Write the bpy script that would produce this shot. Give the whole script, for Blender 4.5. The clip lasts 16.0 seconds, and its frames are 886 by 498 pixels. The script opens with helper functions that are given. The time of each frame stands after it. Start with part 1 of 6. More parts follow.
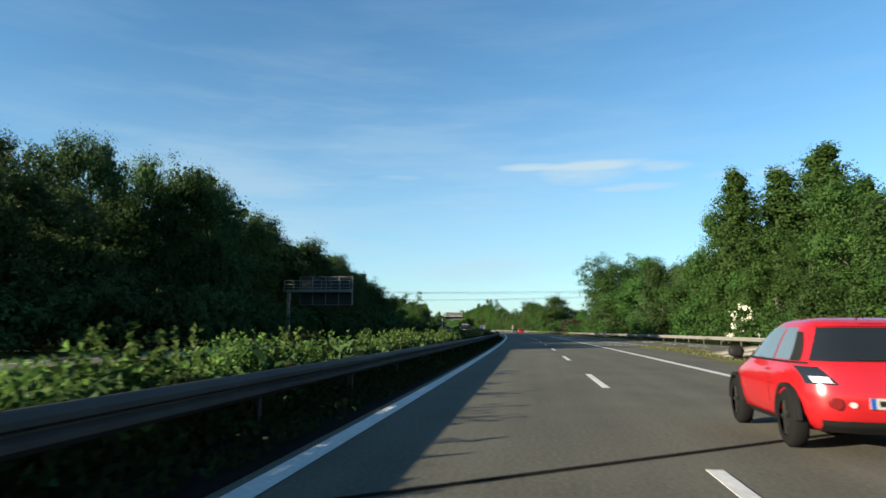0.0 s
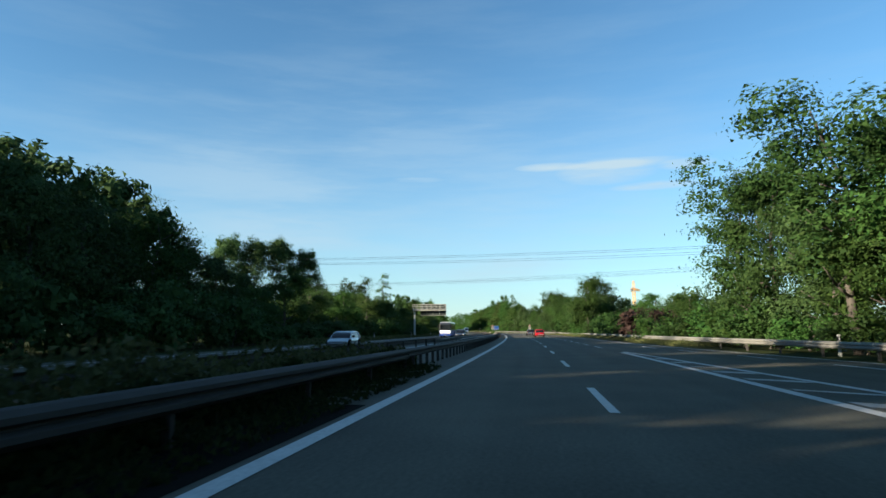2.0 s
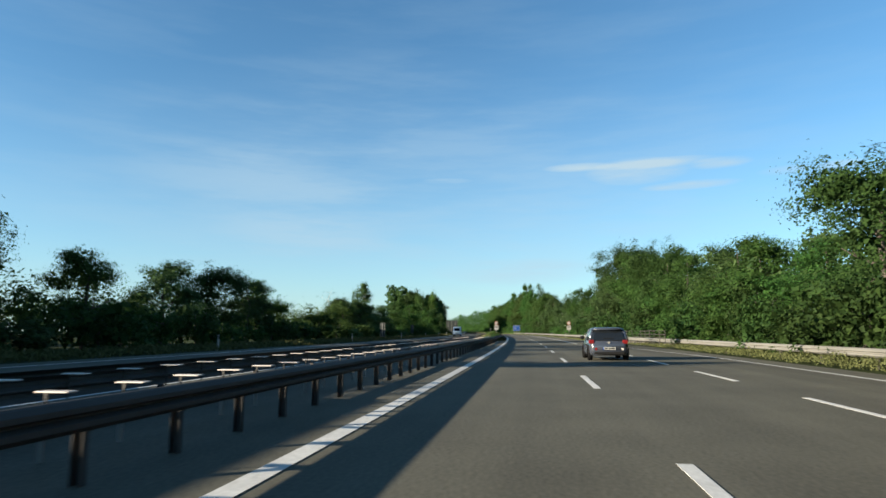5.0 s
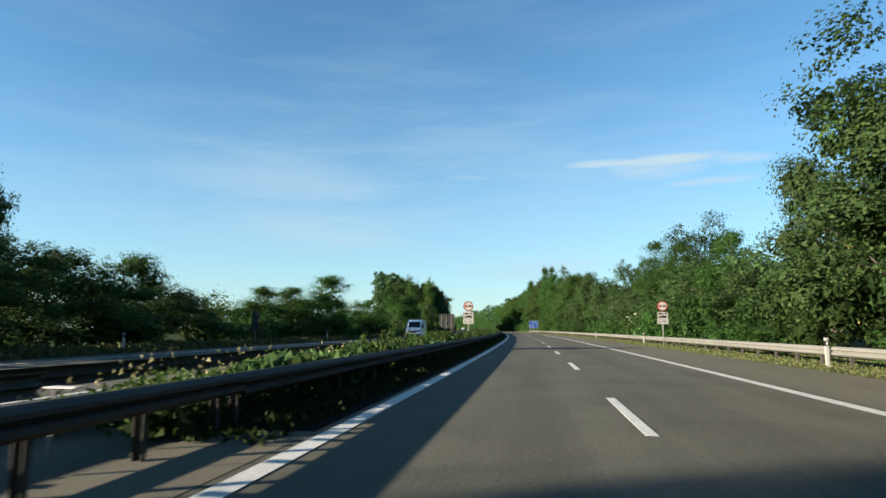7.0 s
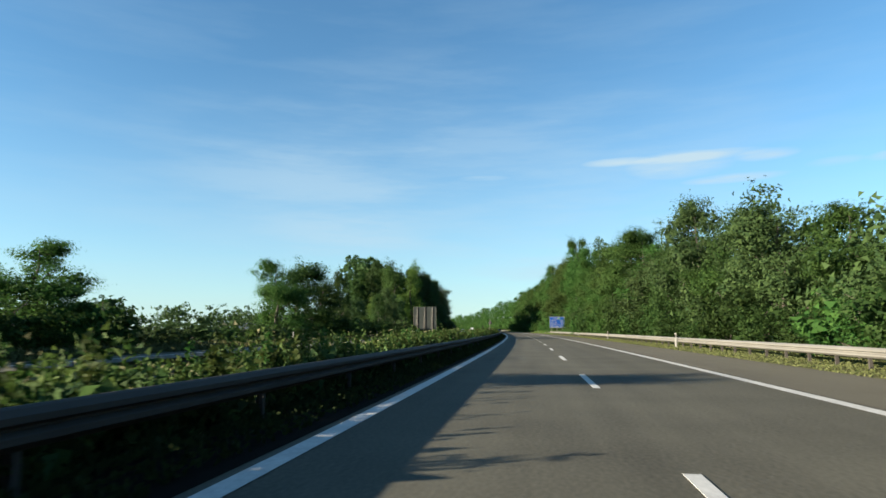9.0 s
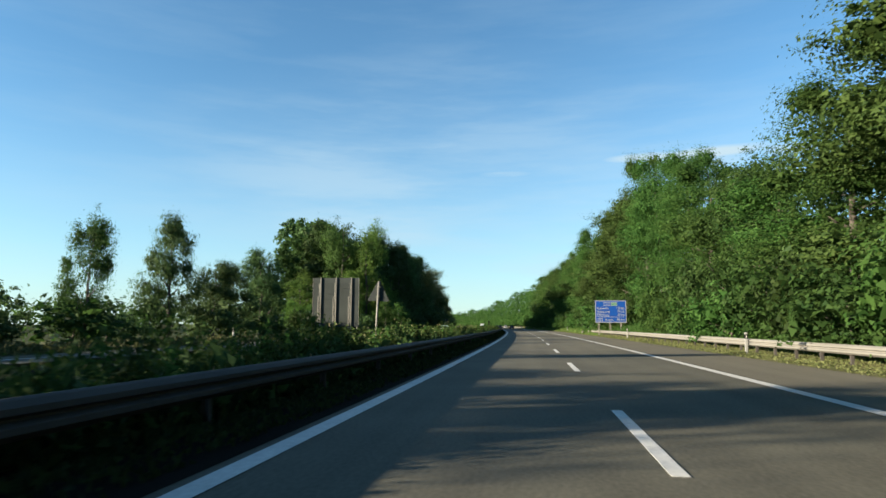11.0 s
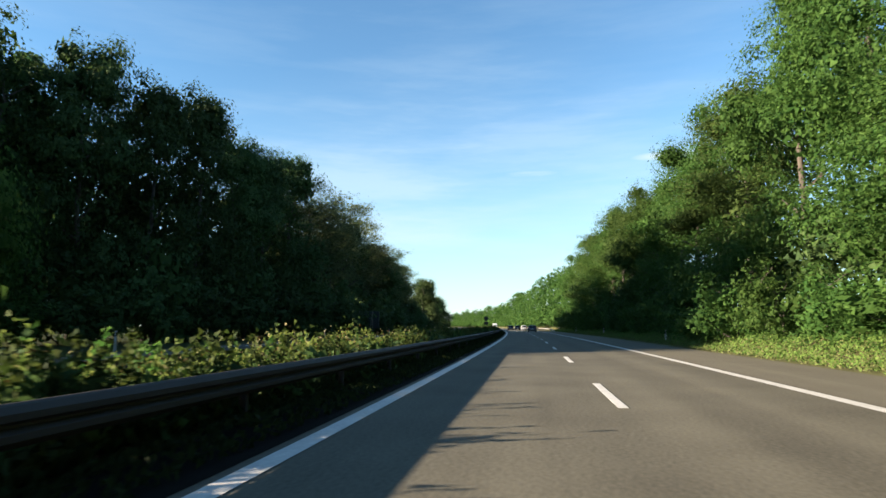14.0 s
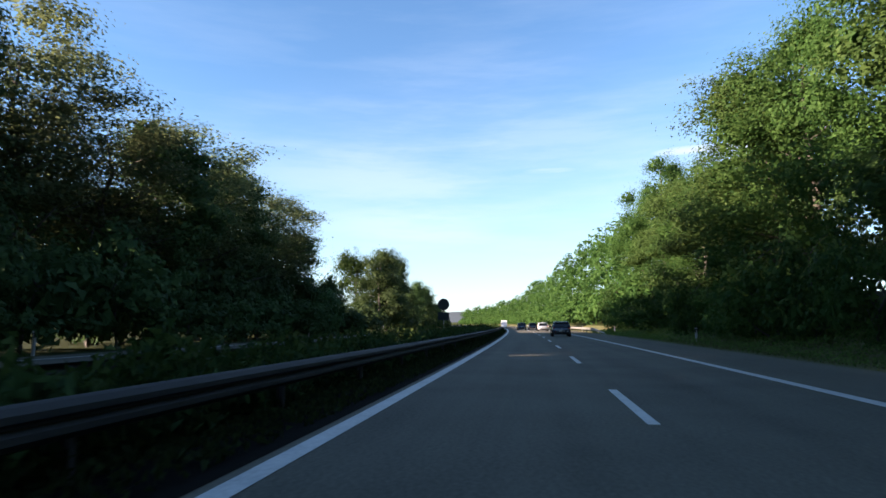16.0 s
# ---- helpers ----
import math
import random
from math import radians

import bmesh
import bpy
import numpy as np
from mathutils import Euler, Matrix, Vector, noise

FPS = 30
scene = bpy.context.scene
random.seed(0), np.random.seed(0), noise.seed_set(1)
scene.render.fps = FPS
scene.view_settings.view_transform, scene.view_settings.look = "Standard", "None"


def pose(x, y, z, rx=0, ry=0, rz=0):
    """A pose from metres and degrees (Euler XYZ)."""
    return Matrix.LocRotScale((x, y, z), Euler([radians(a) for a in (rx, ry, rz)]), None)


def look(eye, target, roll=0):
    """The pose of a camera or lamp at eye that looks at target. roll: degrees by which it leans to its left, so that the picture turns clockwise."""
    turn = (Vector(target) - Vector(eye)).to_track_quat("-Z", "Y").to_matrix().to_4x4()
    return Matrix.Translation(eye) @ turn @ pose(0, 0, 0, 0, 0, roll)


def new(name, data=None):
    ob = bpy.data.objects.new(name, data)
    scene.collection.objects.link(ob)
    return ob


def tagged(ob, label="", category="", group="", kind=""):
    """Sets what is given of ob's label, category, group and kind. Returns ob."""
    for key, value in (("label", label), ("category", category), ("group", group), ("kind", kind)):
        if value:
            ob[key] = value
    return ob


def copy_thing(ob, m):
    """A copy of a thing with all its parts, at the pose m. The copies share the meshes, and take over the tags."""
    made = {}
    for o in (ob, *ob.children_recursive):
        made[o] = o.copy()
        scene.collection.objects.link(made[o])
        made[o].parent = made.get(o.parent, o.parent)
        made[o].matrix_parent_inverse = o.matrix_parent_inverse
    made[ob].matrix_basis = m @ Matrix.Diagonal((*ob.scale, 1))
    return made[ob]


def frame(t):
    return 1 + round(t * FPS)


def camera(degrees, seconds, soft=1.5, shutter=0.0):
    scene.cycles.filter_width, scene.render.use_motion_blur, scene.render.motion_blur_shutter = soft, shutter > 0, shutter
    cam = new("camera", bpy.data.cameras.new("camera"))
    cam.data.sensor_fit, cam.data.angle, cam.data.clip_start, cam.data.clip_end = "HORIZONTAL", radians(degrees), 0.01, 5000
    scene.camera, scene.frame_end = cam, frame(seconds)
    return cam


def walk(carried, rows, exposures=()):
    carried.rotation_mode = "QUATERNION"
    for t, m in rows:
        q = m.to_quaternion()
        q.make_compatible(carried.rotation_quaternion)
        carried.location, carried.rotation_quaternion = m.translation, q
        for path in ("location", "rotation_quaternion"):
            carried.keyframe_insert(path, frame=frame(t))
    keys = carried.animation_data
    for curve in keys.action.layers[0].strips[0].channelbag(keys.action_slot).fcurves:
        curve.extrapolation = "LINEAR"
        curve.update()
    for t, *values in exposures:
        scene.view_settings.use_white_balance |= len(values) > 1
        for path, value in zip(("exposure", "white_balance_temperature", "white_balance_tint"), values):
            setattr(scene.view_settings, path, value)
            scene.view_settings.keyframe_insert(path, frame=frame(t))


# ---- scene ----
cam = camera(72.0, 16.0, soft=1.6, shutter=0.05)
PATH = [
    (0, (-1.610, -17.324, 1.208), (-2.972, -7.503, 2.513), 0.20),
    (0.5, (-1.433, 0.837, 1.208), (-2.885, 10.642, 2.531), 0.09),
    (1, (-1.423, 19.165, 1.208), (-2.934, 28.960, 2.536), 0.08),
    (1.5, (-1.507, 37.469, 1.208), (-3.079, 47.255, 2.535), -0.10),
    (2, (-1.800, 55.941, 1.208), (-3.490, 65.707, 2.537), -0.30),
    (2.5, (-2.309, 74.471, 1.208), (-4.122, 84.219, 2.508), -0.32),
    (3, (-3.045, 92.951, 1.208), (-4.958, 102.676, 2.534), -0.33),
    (3.5, (-3.938, 111.495, 1.208), (-5.921, 121.208, 2.520), 0.03),
    (4, (-4.894, 129.905, 1.208), (-6.926, 139.610, 2.502), 0.05),
    (4.5, (-5.954, 148.420, 1.208), (-8.027, 158.112, 2.537), 0.10),
    (5, (-7.167, 167.053, 1.208), (-9.317, 176.726, 2.553), 0.05),
    (5.5, (-8.533, 185.781, 1.208), (-10.761, 195.434, 2.570), -0.00),
    (6, (-10.054, 204.579, 1.208), (-12.361, 214.211, 2.586), -0.05),
    (6.5, (-11.730, 223.424, 1.208), (-14.099, 233.050, 2.519), -0.09),
    (7, (-13.591, 242.325, 1.208), (-16.056, 251.929, 2.511), 0.11),
    (7.5, (-15.586, 261.219, 1.208), (-18.129, 270.805, 2.487), 0.12),
    (8, (-17.728, 279.854, 1.208), (-20.331, 289.419, 2.527), -0.05),
    (8.5, (-19.941, 298.222, 1.208), (-22.594, 307.771, 2.540), -0.25),
    (9, (-22.326, 316.948, 1.208), (-25.075, 326.473, 2.518), -0.10),
    (9.5, (-24.867, 335.889, 1.208), (-27.692, 345.395, 2.495), -0.01),
    (10, (-27.597, 354.986, 1.208), (-30.505, 364.469, 2.482), 0.04),
    (10.5, (-30.518, 374.141, 1.208), (-33.509, 383.600, 2.468), 0.11),
    (11, (-33.630, 393.254, 1.208), (-36.706, 402.687, 2.454), 0.18),
    (11.5, (-36.931, 412.224, 1.208), (-40.115, 421.628, 2.400), 0.14),
    (12, (-40.305, 430.789, 1.208), (-43.529, 440.183, 2.375), 0.06),
    (12.5, (-43.735, 448.820, 1.208), (-47.015, 458.187, 2.431), 0.03),
    (13, (-47.226, 466.815, 1.208), (-50.549, 476.168, 2.423), 0.18),
    (13.5, (-50.837, 484.743, 1.208), (-54.251, 494.067, 2.392), 0.13),
    (14, (-54.585, 502.548, 1.208), (-58.072, 511.835, 2.464), -0.02),
    (14.5, (-58.437, 520.184, 1.208), (-61.991, 529.451, 2.426), -0.11),
    (15, (-62.389, 537.599, 1.208), (-66.052, 546.824, 2.425), 0.09),
    (15.5, (-66.458, 554.800, 1.208), (-70.195, 563.995, 2.423), 0.07),
    (16, (-70.615, 571.780, 1.208), (-74.381, 580.962, 2.431), -0.22),
]

walk(cam, [(t, look(eye, target, roll)) for t, eye, target, roll in PATH],
     exposures=[(0, 2.0, 6250, 10), (2.0, 2.0, 6220, 10), (3.0, 1.9, 6160, 10), (4.0, 1.9, 6160, 10), (6.5, 2.0, 6230, 10), (9.0, 2.05, 6270, 10), (11.5, 2.2, 6420, 10), (12.0, 2.36, 6460, 10), (12.5, 2.45, 6480, 10), (13.5, 2.58, 6560, 12), (14.5, 2.36, 6760, 20), (15.5, 2.28, 6720, 27), (16, 2.62, 6520, 28)])

# ---- the road's line: s metres along it, d metres to the right of the lane line, z up ----
RADIUS = 2397.7
DASH = 11.557


def at(s, d, z=0.0):
    a = s / RADIUS
    return Vector((-RADIUS + (RADIUS + d) * math.cos(a), (RADIUS + d) * math.sin(a), z))


def facing(s, d, z=0.0, turn=0.0, scale=1.0):
    """A pose at a place on the road whose own y axis runs along the road."""
    m = Matrix.Translation(at(s, d, z)) @ Matrix.Rotation(s / RADIUS + radians(turn), 4, "Z")
    sc = scale if isinstance(scale, tuple) else (scale, scale, scale)
    return m @ Matrix.Diagonal((*sc, 1))


# ---- light ----
SUN_EL = 14.0
sun_way = Vector((0.8286, 0.559, 0)).normalized() * math.cos(radians(SUN_EL)) + Vector((0, 0, -math.sin(radians(SUN_EL))))
sun = new("sun", bpy.data.lights.new("sun", "SUN"))
sun.data.energy, sun.data.angle, sun.data.color = 5.0, radians(0.53), (1.0, 0.85, 0.64)
sun.matrix_world = look((0, 0, 60), Vector((0, 0, 60)) + sun_way)

world = bpy.data.worlds.new("sky")
scene.world = world
world.use_nodes = True
wn, wl = world.node_tree.nodes, world.node_tree.links
wn.clear()
w_out, w_bg, w_sky = wn.new("ShaderNodeOutputWorld"), wn.new("ShaderNodeBackground"), wn.new("ShaderNodeTexSky")
w_sky.sky_type, w_sky.sun_disc = "NISHITA", False
w_sky.sun_elevation, w_sky.sun_rotation = radians(SUN_EL), math.atan2(-sun_way.x, -sun_way.y)
w_sky.air_density, w_sky.dust_density, w_sky.ozone_density = 1.0, 0.0, 3.0
w_bg.inputs["Strength"].default_value = 0.0525
wl.new(w_bg.outputs[0], w_out.inputs[0])
# a clear-air tint, faint cirrus, and a few small streaky clouds low over the road's far end
w_tint = wn.new("ShaderNodeMix")
w_tint.data_type, w_tint.blend_type = "RGBA", "MULTIPLY"
w_tint.inputs["Factor"].default_value = 1.0
w_tint.inputs["B"].default_value = (0.765, 1.0, 1.0, 1)
wl.new(w_sky.outputs[0], w_tint.inputs["A"])
w_tc, w_map, w_noise = (wn.new(n) for n in ("ShaderNodeTexCoord", "ShaderNodeMapping", "ShaderNodeTexNoise"))
w_map.inputs["Scale"].default_value = (1.0, 1.0, 7.0)
w_map.inputs["Rotation"].default_value = (0.0, -0.45, 0.3)
w_noise.inputs["Scale"].default_value, w_noise.inputs["Detail"].default_value, w_noise.inputs["Roughness"].default_value = 3.2, 8.0, 0.6
wl.new(w_tc.outputs["Generated"], w_map.inputs["Vector"])
wl.new(w_map.outputs[0], w_noise.inputs["Vector"])


def w_math(op, a, b=None, c=None, clamp=False):
    n = wn.new("ShaderNodeMath")
    n.operation, n.use_clamp = op, clamp
    for i, v in enumerate((a, b, c)):
        if v is None:
            continue
        if isinstance(v, (int, float)):
            n.inputs[i].default_value = v
        else:
            wl.new(v, n.inputs[i])
    return n.outputs[0]


def w_dot(v):
    n = wn.new("ShaderNodeVectorMath")
    n.operation = "DOT_PRODUCT"
    wl.new(w_tc.outputs["Generated"], n.inputs[0])
    n.inputs[1].default_value = v
    return n.outputs["Value"]


def cloud(azimuth, elevation, half_wide, half_high, strength):
    """A soft streaky cloud about a direction of the sky; all in degrees."""
    a, e = radians(azimuth), radians(elevation)
    c = Vector((math.sin(a) * math.cos(e), math.cos(a) * math.cos(e), math.sin(e)))
    r = Vector((math.cos(a), -math.sin(a), 0))
    u = r.cross(c)
    x, y = w_math("DIVIDE", w_dot(r), math.tan(radians(half_wide))), w_math("DIVIDE", w_math("SUBTRACT", w_dot(u), 0.0), math.tan(radians(half_high)))
    d = w_math("ADD", w_math("MULTIPLY", x, x), w_math("MULTIPLY", y, y))
    ahead = w_math("GREATER_THAN", w_dot(c), 0.5)
    soft = w_math("MULTIPLY", w_math("SUBTRACT", 1.0, d, clamp=True), ahead)
    streak = w_math("MULTIPLY_ADD", w_noise.outputs["Fac"], 3.2, -0.9, clamp=True)
    return w_math("MULTIPLY", w_math("MULTIPLY", soft, streak), strength, clamp=True)


veil = w_math("MULTIPLY_ADD", w_noise.outputs["Fac"], 0.34, -0.15, clamp=True)
haze = w_math("SUBTRACT", 1.0, w_math("DIVIDE", w_dot((0, 0, 1)), 0.42), clamp=True)
veil = w_math("ADD", veil, w_math("MULTIPLY", w_math("MULTIPLY", haze, haze), 0.62), clamp=True)
for row in ((0.4, 15.0, 3.4, 0.42, 0.75), (5.6, 14.3, 4.6, 1.3, 0.72), (10.0, 12.75, 4.4, 0.45, 1.0), (7.5, 14.9, 5.5, 0.5, 0.8), (12.6, 14.4, 2.6, 0.55, 0.9), (17.4, 13.2, 2.2, 0.42, 0.6), (21.3, 13.1, 2.0, 0.42, 0.7), (23.6, 11.9, 1.3, 0.3, 0.5),
            (-12.2, 14.1, 2.6, 0.28, 0.6), (-5.0, 5.5, 9.0, 1.4, 0.3), (-25, 9.0, 9.0, 2.5, 0.22), (-27, 14.0, 14.0, 5.0, 0.16), (-14, 15.0, 30.0, 11.0, 0.2)):
    veil = w_math("ADD", veil, cloud(*row), clamp=True)
w_mix = wn.new("ShaderNodeMix")
w_mix.data_type = "RGBA"
w_mix.inputs["B"].default_value = (2.7, 3.5, 3.9, 1)
wl.new(veil, w_mix.inputs["Factor"])
wl.new(w_tint.outputs["Result"], w_mix.inputs["A"])
wl.new(w_mix.outputs["Result"], w_bg.inputs["Color"])


# ---- materials ----
def material(name, colour, rough=0.6, metal=0.0, vary=0.0, grain=0.0, grain_size=40.0, stain=0.0, stain_size=0.4, bump=0.0, spec=0.5, tracks=0.0):
    """A principled material: stain = broad blotches, grain = fine speckle, vary = difference between objects, tracks = streaks along the road, bump = relief in metres."""
    m = bpy.data.materials.new(name)
    m.use_nodes = True
    n, l = m.node_tree.nodes, m.node_tree.links
    b = n["Principled BSDF"]
    b.inputs["Roughness"].default_value, b.inputs["Metallic"].default_value = rough, metal
    b.inputs["Specular IOR Level"].default_value = spec
    hsv = n.new("ShaderNodeHueSaturation")
    hsv.inputs["Color"].default_value = (*colour, 1)
    l.new(hsv.outputs[0], b.inputs["Base Color"])
    value = None
    tc = n.new("ShaderNodeTexCoord")

    def add(sock, gain):
        nonlocal value
        ma = n.new("ShaderNodeMath")
        ma.operation = "MULTIPLY_ADD"
        l.new(sock, ma.inputs[0])
        ma.inputs[1].default_value, ma.inputs[2].default_value = gain, -gain / 2
        if value is not None:
            su = n.new("ShaderNodeMath")
            l.new(value, su.inputs[0])
            l.new(ma.outputs[0], su.inputs[1])
            value = su.outputs[0]
        else:
            value = ma.outputs[0]

    for gain, size, detail in ((stain, stain_size, 5.0), (grain, grain_size, 2.0)):
        if gain:
            t = n.new("ShaderNodeTexNoise")
            t.inputs["Scale"].default_value, t.inputs["Detail"].default_value = size, detail
            l.new(tc.outputs["Object"], t.inputs["Vector"])
            add(t.outputs["Fac"], gain)
            last = t
    if tracks:
        off, ln, dd, xyz, cx, sy = (n.new("ShaderNode" + k) for k in ("VectorMath", "VectorMath", "Math", "SeparateXYZ", "CombineXYZ", "Math"))
        off.inputs[1].default_value = (2397.7, 0, 0)
        l.new(tc.outputs["Object"], off.inputs[0])
        ln.operation = "LENGTH"
        l.new(off.outputs[0], ln.inputs[0])
        dd.operation = "SUBTRACT"
        dd.inputs[1].default_value = 2397.7
        l.new(ln.outputs["Value"], dd.inputs[0])
        l.new(tc.outputs["Object"], xyz.inputs[0])
        sy.operation = "MULTIPLY"
        sy.inputs[1].default_value = 0.025
        l.new(xyz.outputs["Y"], sy.inputs[0])
        l.new(dd.outputs[0], cx.inputs["X"])
        l.new(sy.outputs[0], cx.inputs["Y"])
        t = n.new("ShaderNodeTexNoise")
        t.inputs["Scale"].default_value, t.inputs["Detail"].default_value = 1.1, 4.0
        l.new(cx.outputs[0], t.inputs["Vector"])
        add(t.outputs["Fac"], tracks)
    if vary:
        oi = n.new("ShaderNodeObjectInfo")
        add(oi.outputs["Random"], vary)
    if value is not None:
        one = n.new("ShaderNodeMath")
        one.inputs[1].default_value = 1.0
        l.new(value, one.inputs[0])
        l.new(one.outputs[0], hsv.inputs["Value"])
    if bump and (grain or stain):
        bp = n.new("ShaderNodeBump")
        bp.inputs["Distance"].default_value = bump
        l.new(last.outputs["Fac"], bp.inputs["Height"])
        l.new(bp.outputs[0], b.inputs["Normal"])
    return m


def leaf_material(name, colour, colour2, through_light=0.35, rough=0.7):
    """Leaves: a tint for every leaf and one for every plant, and light that comes through the blade."""
    m = bpy.data.materials.new(name)
    m.use_nodes = True
    n, l = m.node_tree.nodes, m.node_tree.links
    n.remove(n["Principled BSDF"])
    geo, oi, ramp, hsv = n.new("ShaderNodeNewGeometry"), n.new("ShaderNodeObjectInfo"), n.new("ShaderNodeMix"), n.new("ShaderNodeHueSaturation")
    ramp.data_type = "RGBA"
    ramp.inputs["A"].default_value, ramp.inputs["B"].default_value = (*colour, 1), (*colour2, 1)
    l.new(geo.outputs["Random Per Island"], ramp.inputs["Factor"])
    l.new(ramp.outputs["Result"], hsv.inputs["Color"])
    mr = n.new("ShaderNodeMapRange")
    mr.inputs["To Min"].default_value, mr.inputs["To Max"].default_value = 0.75, 1.3
    l.new(oi.outputs["Random"], mr.inputs["Value"])
    l.new(mr.outputs[0], hsv.inputs["Value"])
    hu = n.new("ShaderNodeMapRange")
    hu.inputs["To Min"].default_value, hu.inputs["To Max"].default_value = 0.495, 0.522
    l.new(oi.outputs["Random"], hu.inputs["Value"])
    l.new(hu.outputs[0], hsv.inputs["Hue"])
    p, tr, mx = n.new("ShaderNodeBsdfPrincipled"), n.new("ShaderNodeBsdfTranslucent"), n.new("ShaderNodeMixShader")
    p.inputs["Roughness"].default_value = rough
    p.inputs["Specular IOR Level"].default_value = 0.1
    l.new(hsv.outputs[0], p.inputs["Base Color"])
    l.new(hsv.outputs[0], tr.inputs["Color"])
    mx.inputs[0].default_value = through_light
    l.new(p.outputs[0], mx.inputs[1])
    l.new(tr.outputs[0], mx.inputs[2])
    l.new(mx.outputs[0], n["Material Output"].inputs[0])
    return m


ASPHALT = material("asphalt", (0.066, 0.0635, 0.047), 0.86, spec=0.2, tracks=0.9, grain=1.2, grain_size=20, stain=0.75, stain_size=0.5, bump=0.0018)
ASPHALT_PALE = material("asphalt_pale", (0.082, 0.077, 0.057), 0.86, spec=0.2, tracks=0.9, grain=1.2, grain_size=20, stain=0.75, stain_size=0.5, bump=0.0018)
ASPHALT_OLD = material("asphalt_shoulder", (0.094, 0.087, 0.064), 0.9, spec=0.2, tracks=0.6, grain=0.5, grain_size=50, stain=0.4, stain_size=0.4, bump=0.006)
# near black: barrier and hedge shade put into the colour; also the bridge joint
ASPHALT_SHADE_JOINT = material("asphalt_shade_and_joint", (0.0085, 0.008, 0.007), 0.95, spec=0.02, grain=0.5, grain_size=50, stain=0.4, stain_size=0.5, bump=0.006)
PAINT = material("road_paint", (0.41, 0.41, 0.385), 0.65, grain=0.7, grain_size=16, stain=0.5, stain_size=1.8)
PAINT_WORN = material("worn_road_paint", (0.30, 0.29, 0.26), 0.7, grain=0.8, grain_size=5, stain=2.4, stain_size=0.9)
ZINC = material("galvanised_steel", (0.165, 0.16, 0.14), 0.6, 0.2, vary=0.15, stain=0.3, stain_size=1.2, grain=0.12, grain_size=25)
ZINC_GREY = material("dark_rail_steel", (0.05, 0.048, 0.043), 0.75, 0.0, vary=0.3, stain=0.3, stain_size=2)
# darker than ZINC: the central barrier's shade is put into this steel
ZINC_DULL = material("weathered_shaded_steel", (0.050, 0.046, 0.041), 0.7, 0.0, spec=0.12, vary=0.15, stain=0.4, stain_size=2)
CONCRETE = material("concrete", (0.085, 0.08, 0.07), 0.9, grain=0.2, grain_size=20, stain=0.5, stain_size=0.8, bump=0.01)
EARTH = material("verge_earth", (0.026, 0.034, 0.011), 0.95, spec=0.05, grain=0.6, grain_size=6, stain=0.7, stain_size=0.15, bump=0.05)
VERGE = material("dry_verge_turf", (0.095, 0.095, 0.042), 0.95, spec=0.05, grain=0.7, grain_size=9, stain=0.8, stain_size=0.5, bump=0.03)
BARK = material("bark", (0.05, 0.042, 0.033), 0.9, grain=0.5, grain_size=9, stain=0.4, stain_size=2, bump=0.03)
BARK_PALE = material("pale_bark", (0.30, 0.27, 0.22), 0.85, grain=0.5, grain_size=7, stain=0.4, stain_size=2, bump=0.02)
# bracket steel, pale because the sun's glint is put into its colour
ZINC_GLINT = material("sun_glint_steel", (0.42, 0.38, 0.34), 0.5, 0.15, vary=0.3, stain=0.4, stain_size=3)
LEAF = leaf_material("leaves", (0.0145, 0.033, 0.008), (0.041, 0.071, 0.017), 0.45)
LEAF_FRESH = leaf_material("fresh_leaves", (0.021, 0.052, 0.011), (0.060, 0.108, 0.024), 0.5)
# brighter leaves: sunlight on trees and hedge is put into their colour
LEAF_SUNLIT = leaf_material("sunlit_green_leaves", (0.038, 0.080, 0.016), (0.105, 0.165, 0.034), 0.58)
LEAF_DARK = leaf_material("dark_leaves", (0.024, 0.047, 0.016), (0.058, 0.091, 0.028), 0.36)
LEAF_PURPLE = leaf_material("purple_leaves", (0.015, 0.0085, 0.0075), (0.030, 0.0155, 0.0135), 0.12)
# lit copy of LEAF_HEDGE, the sun on the weeds put into the tint
LEAF_WEED = leaf_material("sunlit_weed_leaves", (0.034, 0.062, 0.013), (0.135, 0.160, 0.040), 0.5)
LEAF_HEDGE = leaf_material("hedge_leaves", (0.014, 0.034, 0.007), (0.064, 0.088, 0.021), 0.35)
GRASS = leaf_material("grass_blades", (0.044, 0.052, 0.016), (0.112, 0.114, 0.045), 0.35, 0.7)
LEAF_OLIVE = leaf_material("olive_leaves", (0.022, 0.042, 0.010), (0.062, 0.094, 0.023), 0.45)
# much darker than GRASS: the shade at the barrier is put into the blades
SHADE_GRASS = leaf_material("shade_toned_grass", (0.011, 0.018, 0.006), (0.030, 0.042, 0.012), 0.3, 0.8)
LEAF_BRONZE = leaf_material("bronze_green_leaves", (0.052, 0.070, 0.028), (0.130, 0.152, 0.066), 0.62)
DRY_GRASS = leaf_material("dry_stalks", (0.16, 0.15, 0.07), (0.34, 0.31, 0.17), 0.3, 0.7)
RUSTY_STALKS = leaf_material("rusty_stalks", (0.05, 0.026, 0.012), (0.13, 0.075, 0.03), 0.3, 0.7)
LUSH_GRASS = leaf_material("lush_grass", (0.045, 0.080, 0.016), (0.105, 0.150, 0.034), 0.4, 0.7)
BLOSSOM = leaf_material("blossom", (0.55, 0.55, 0.42), (0.75, 0.75, 0.62), 0.3)
WHITE = material("white_enamel", (0.25, 0.25, 0.23), 0.4, stain=0.1, stain_size=3)
RED_SIGN = material("sign_red", (0.15, 0.007, 0.006), 0.6, spec=0.2, stain=0.1, stain_size=4)
BLACK = material("black_plastic", (0.007, 0.007, 0.007), 0.7, spec=0.15, stain=0.3, stain_size=6)
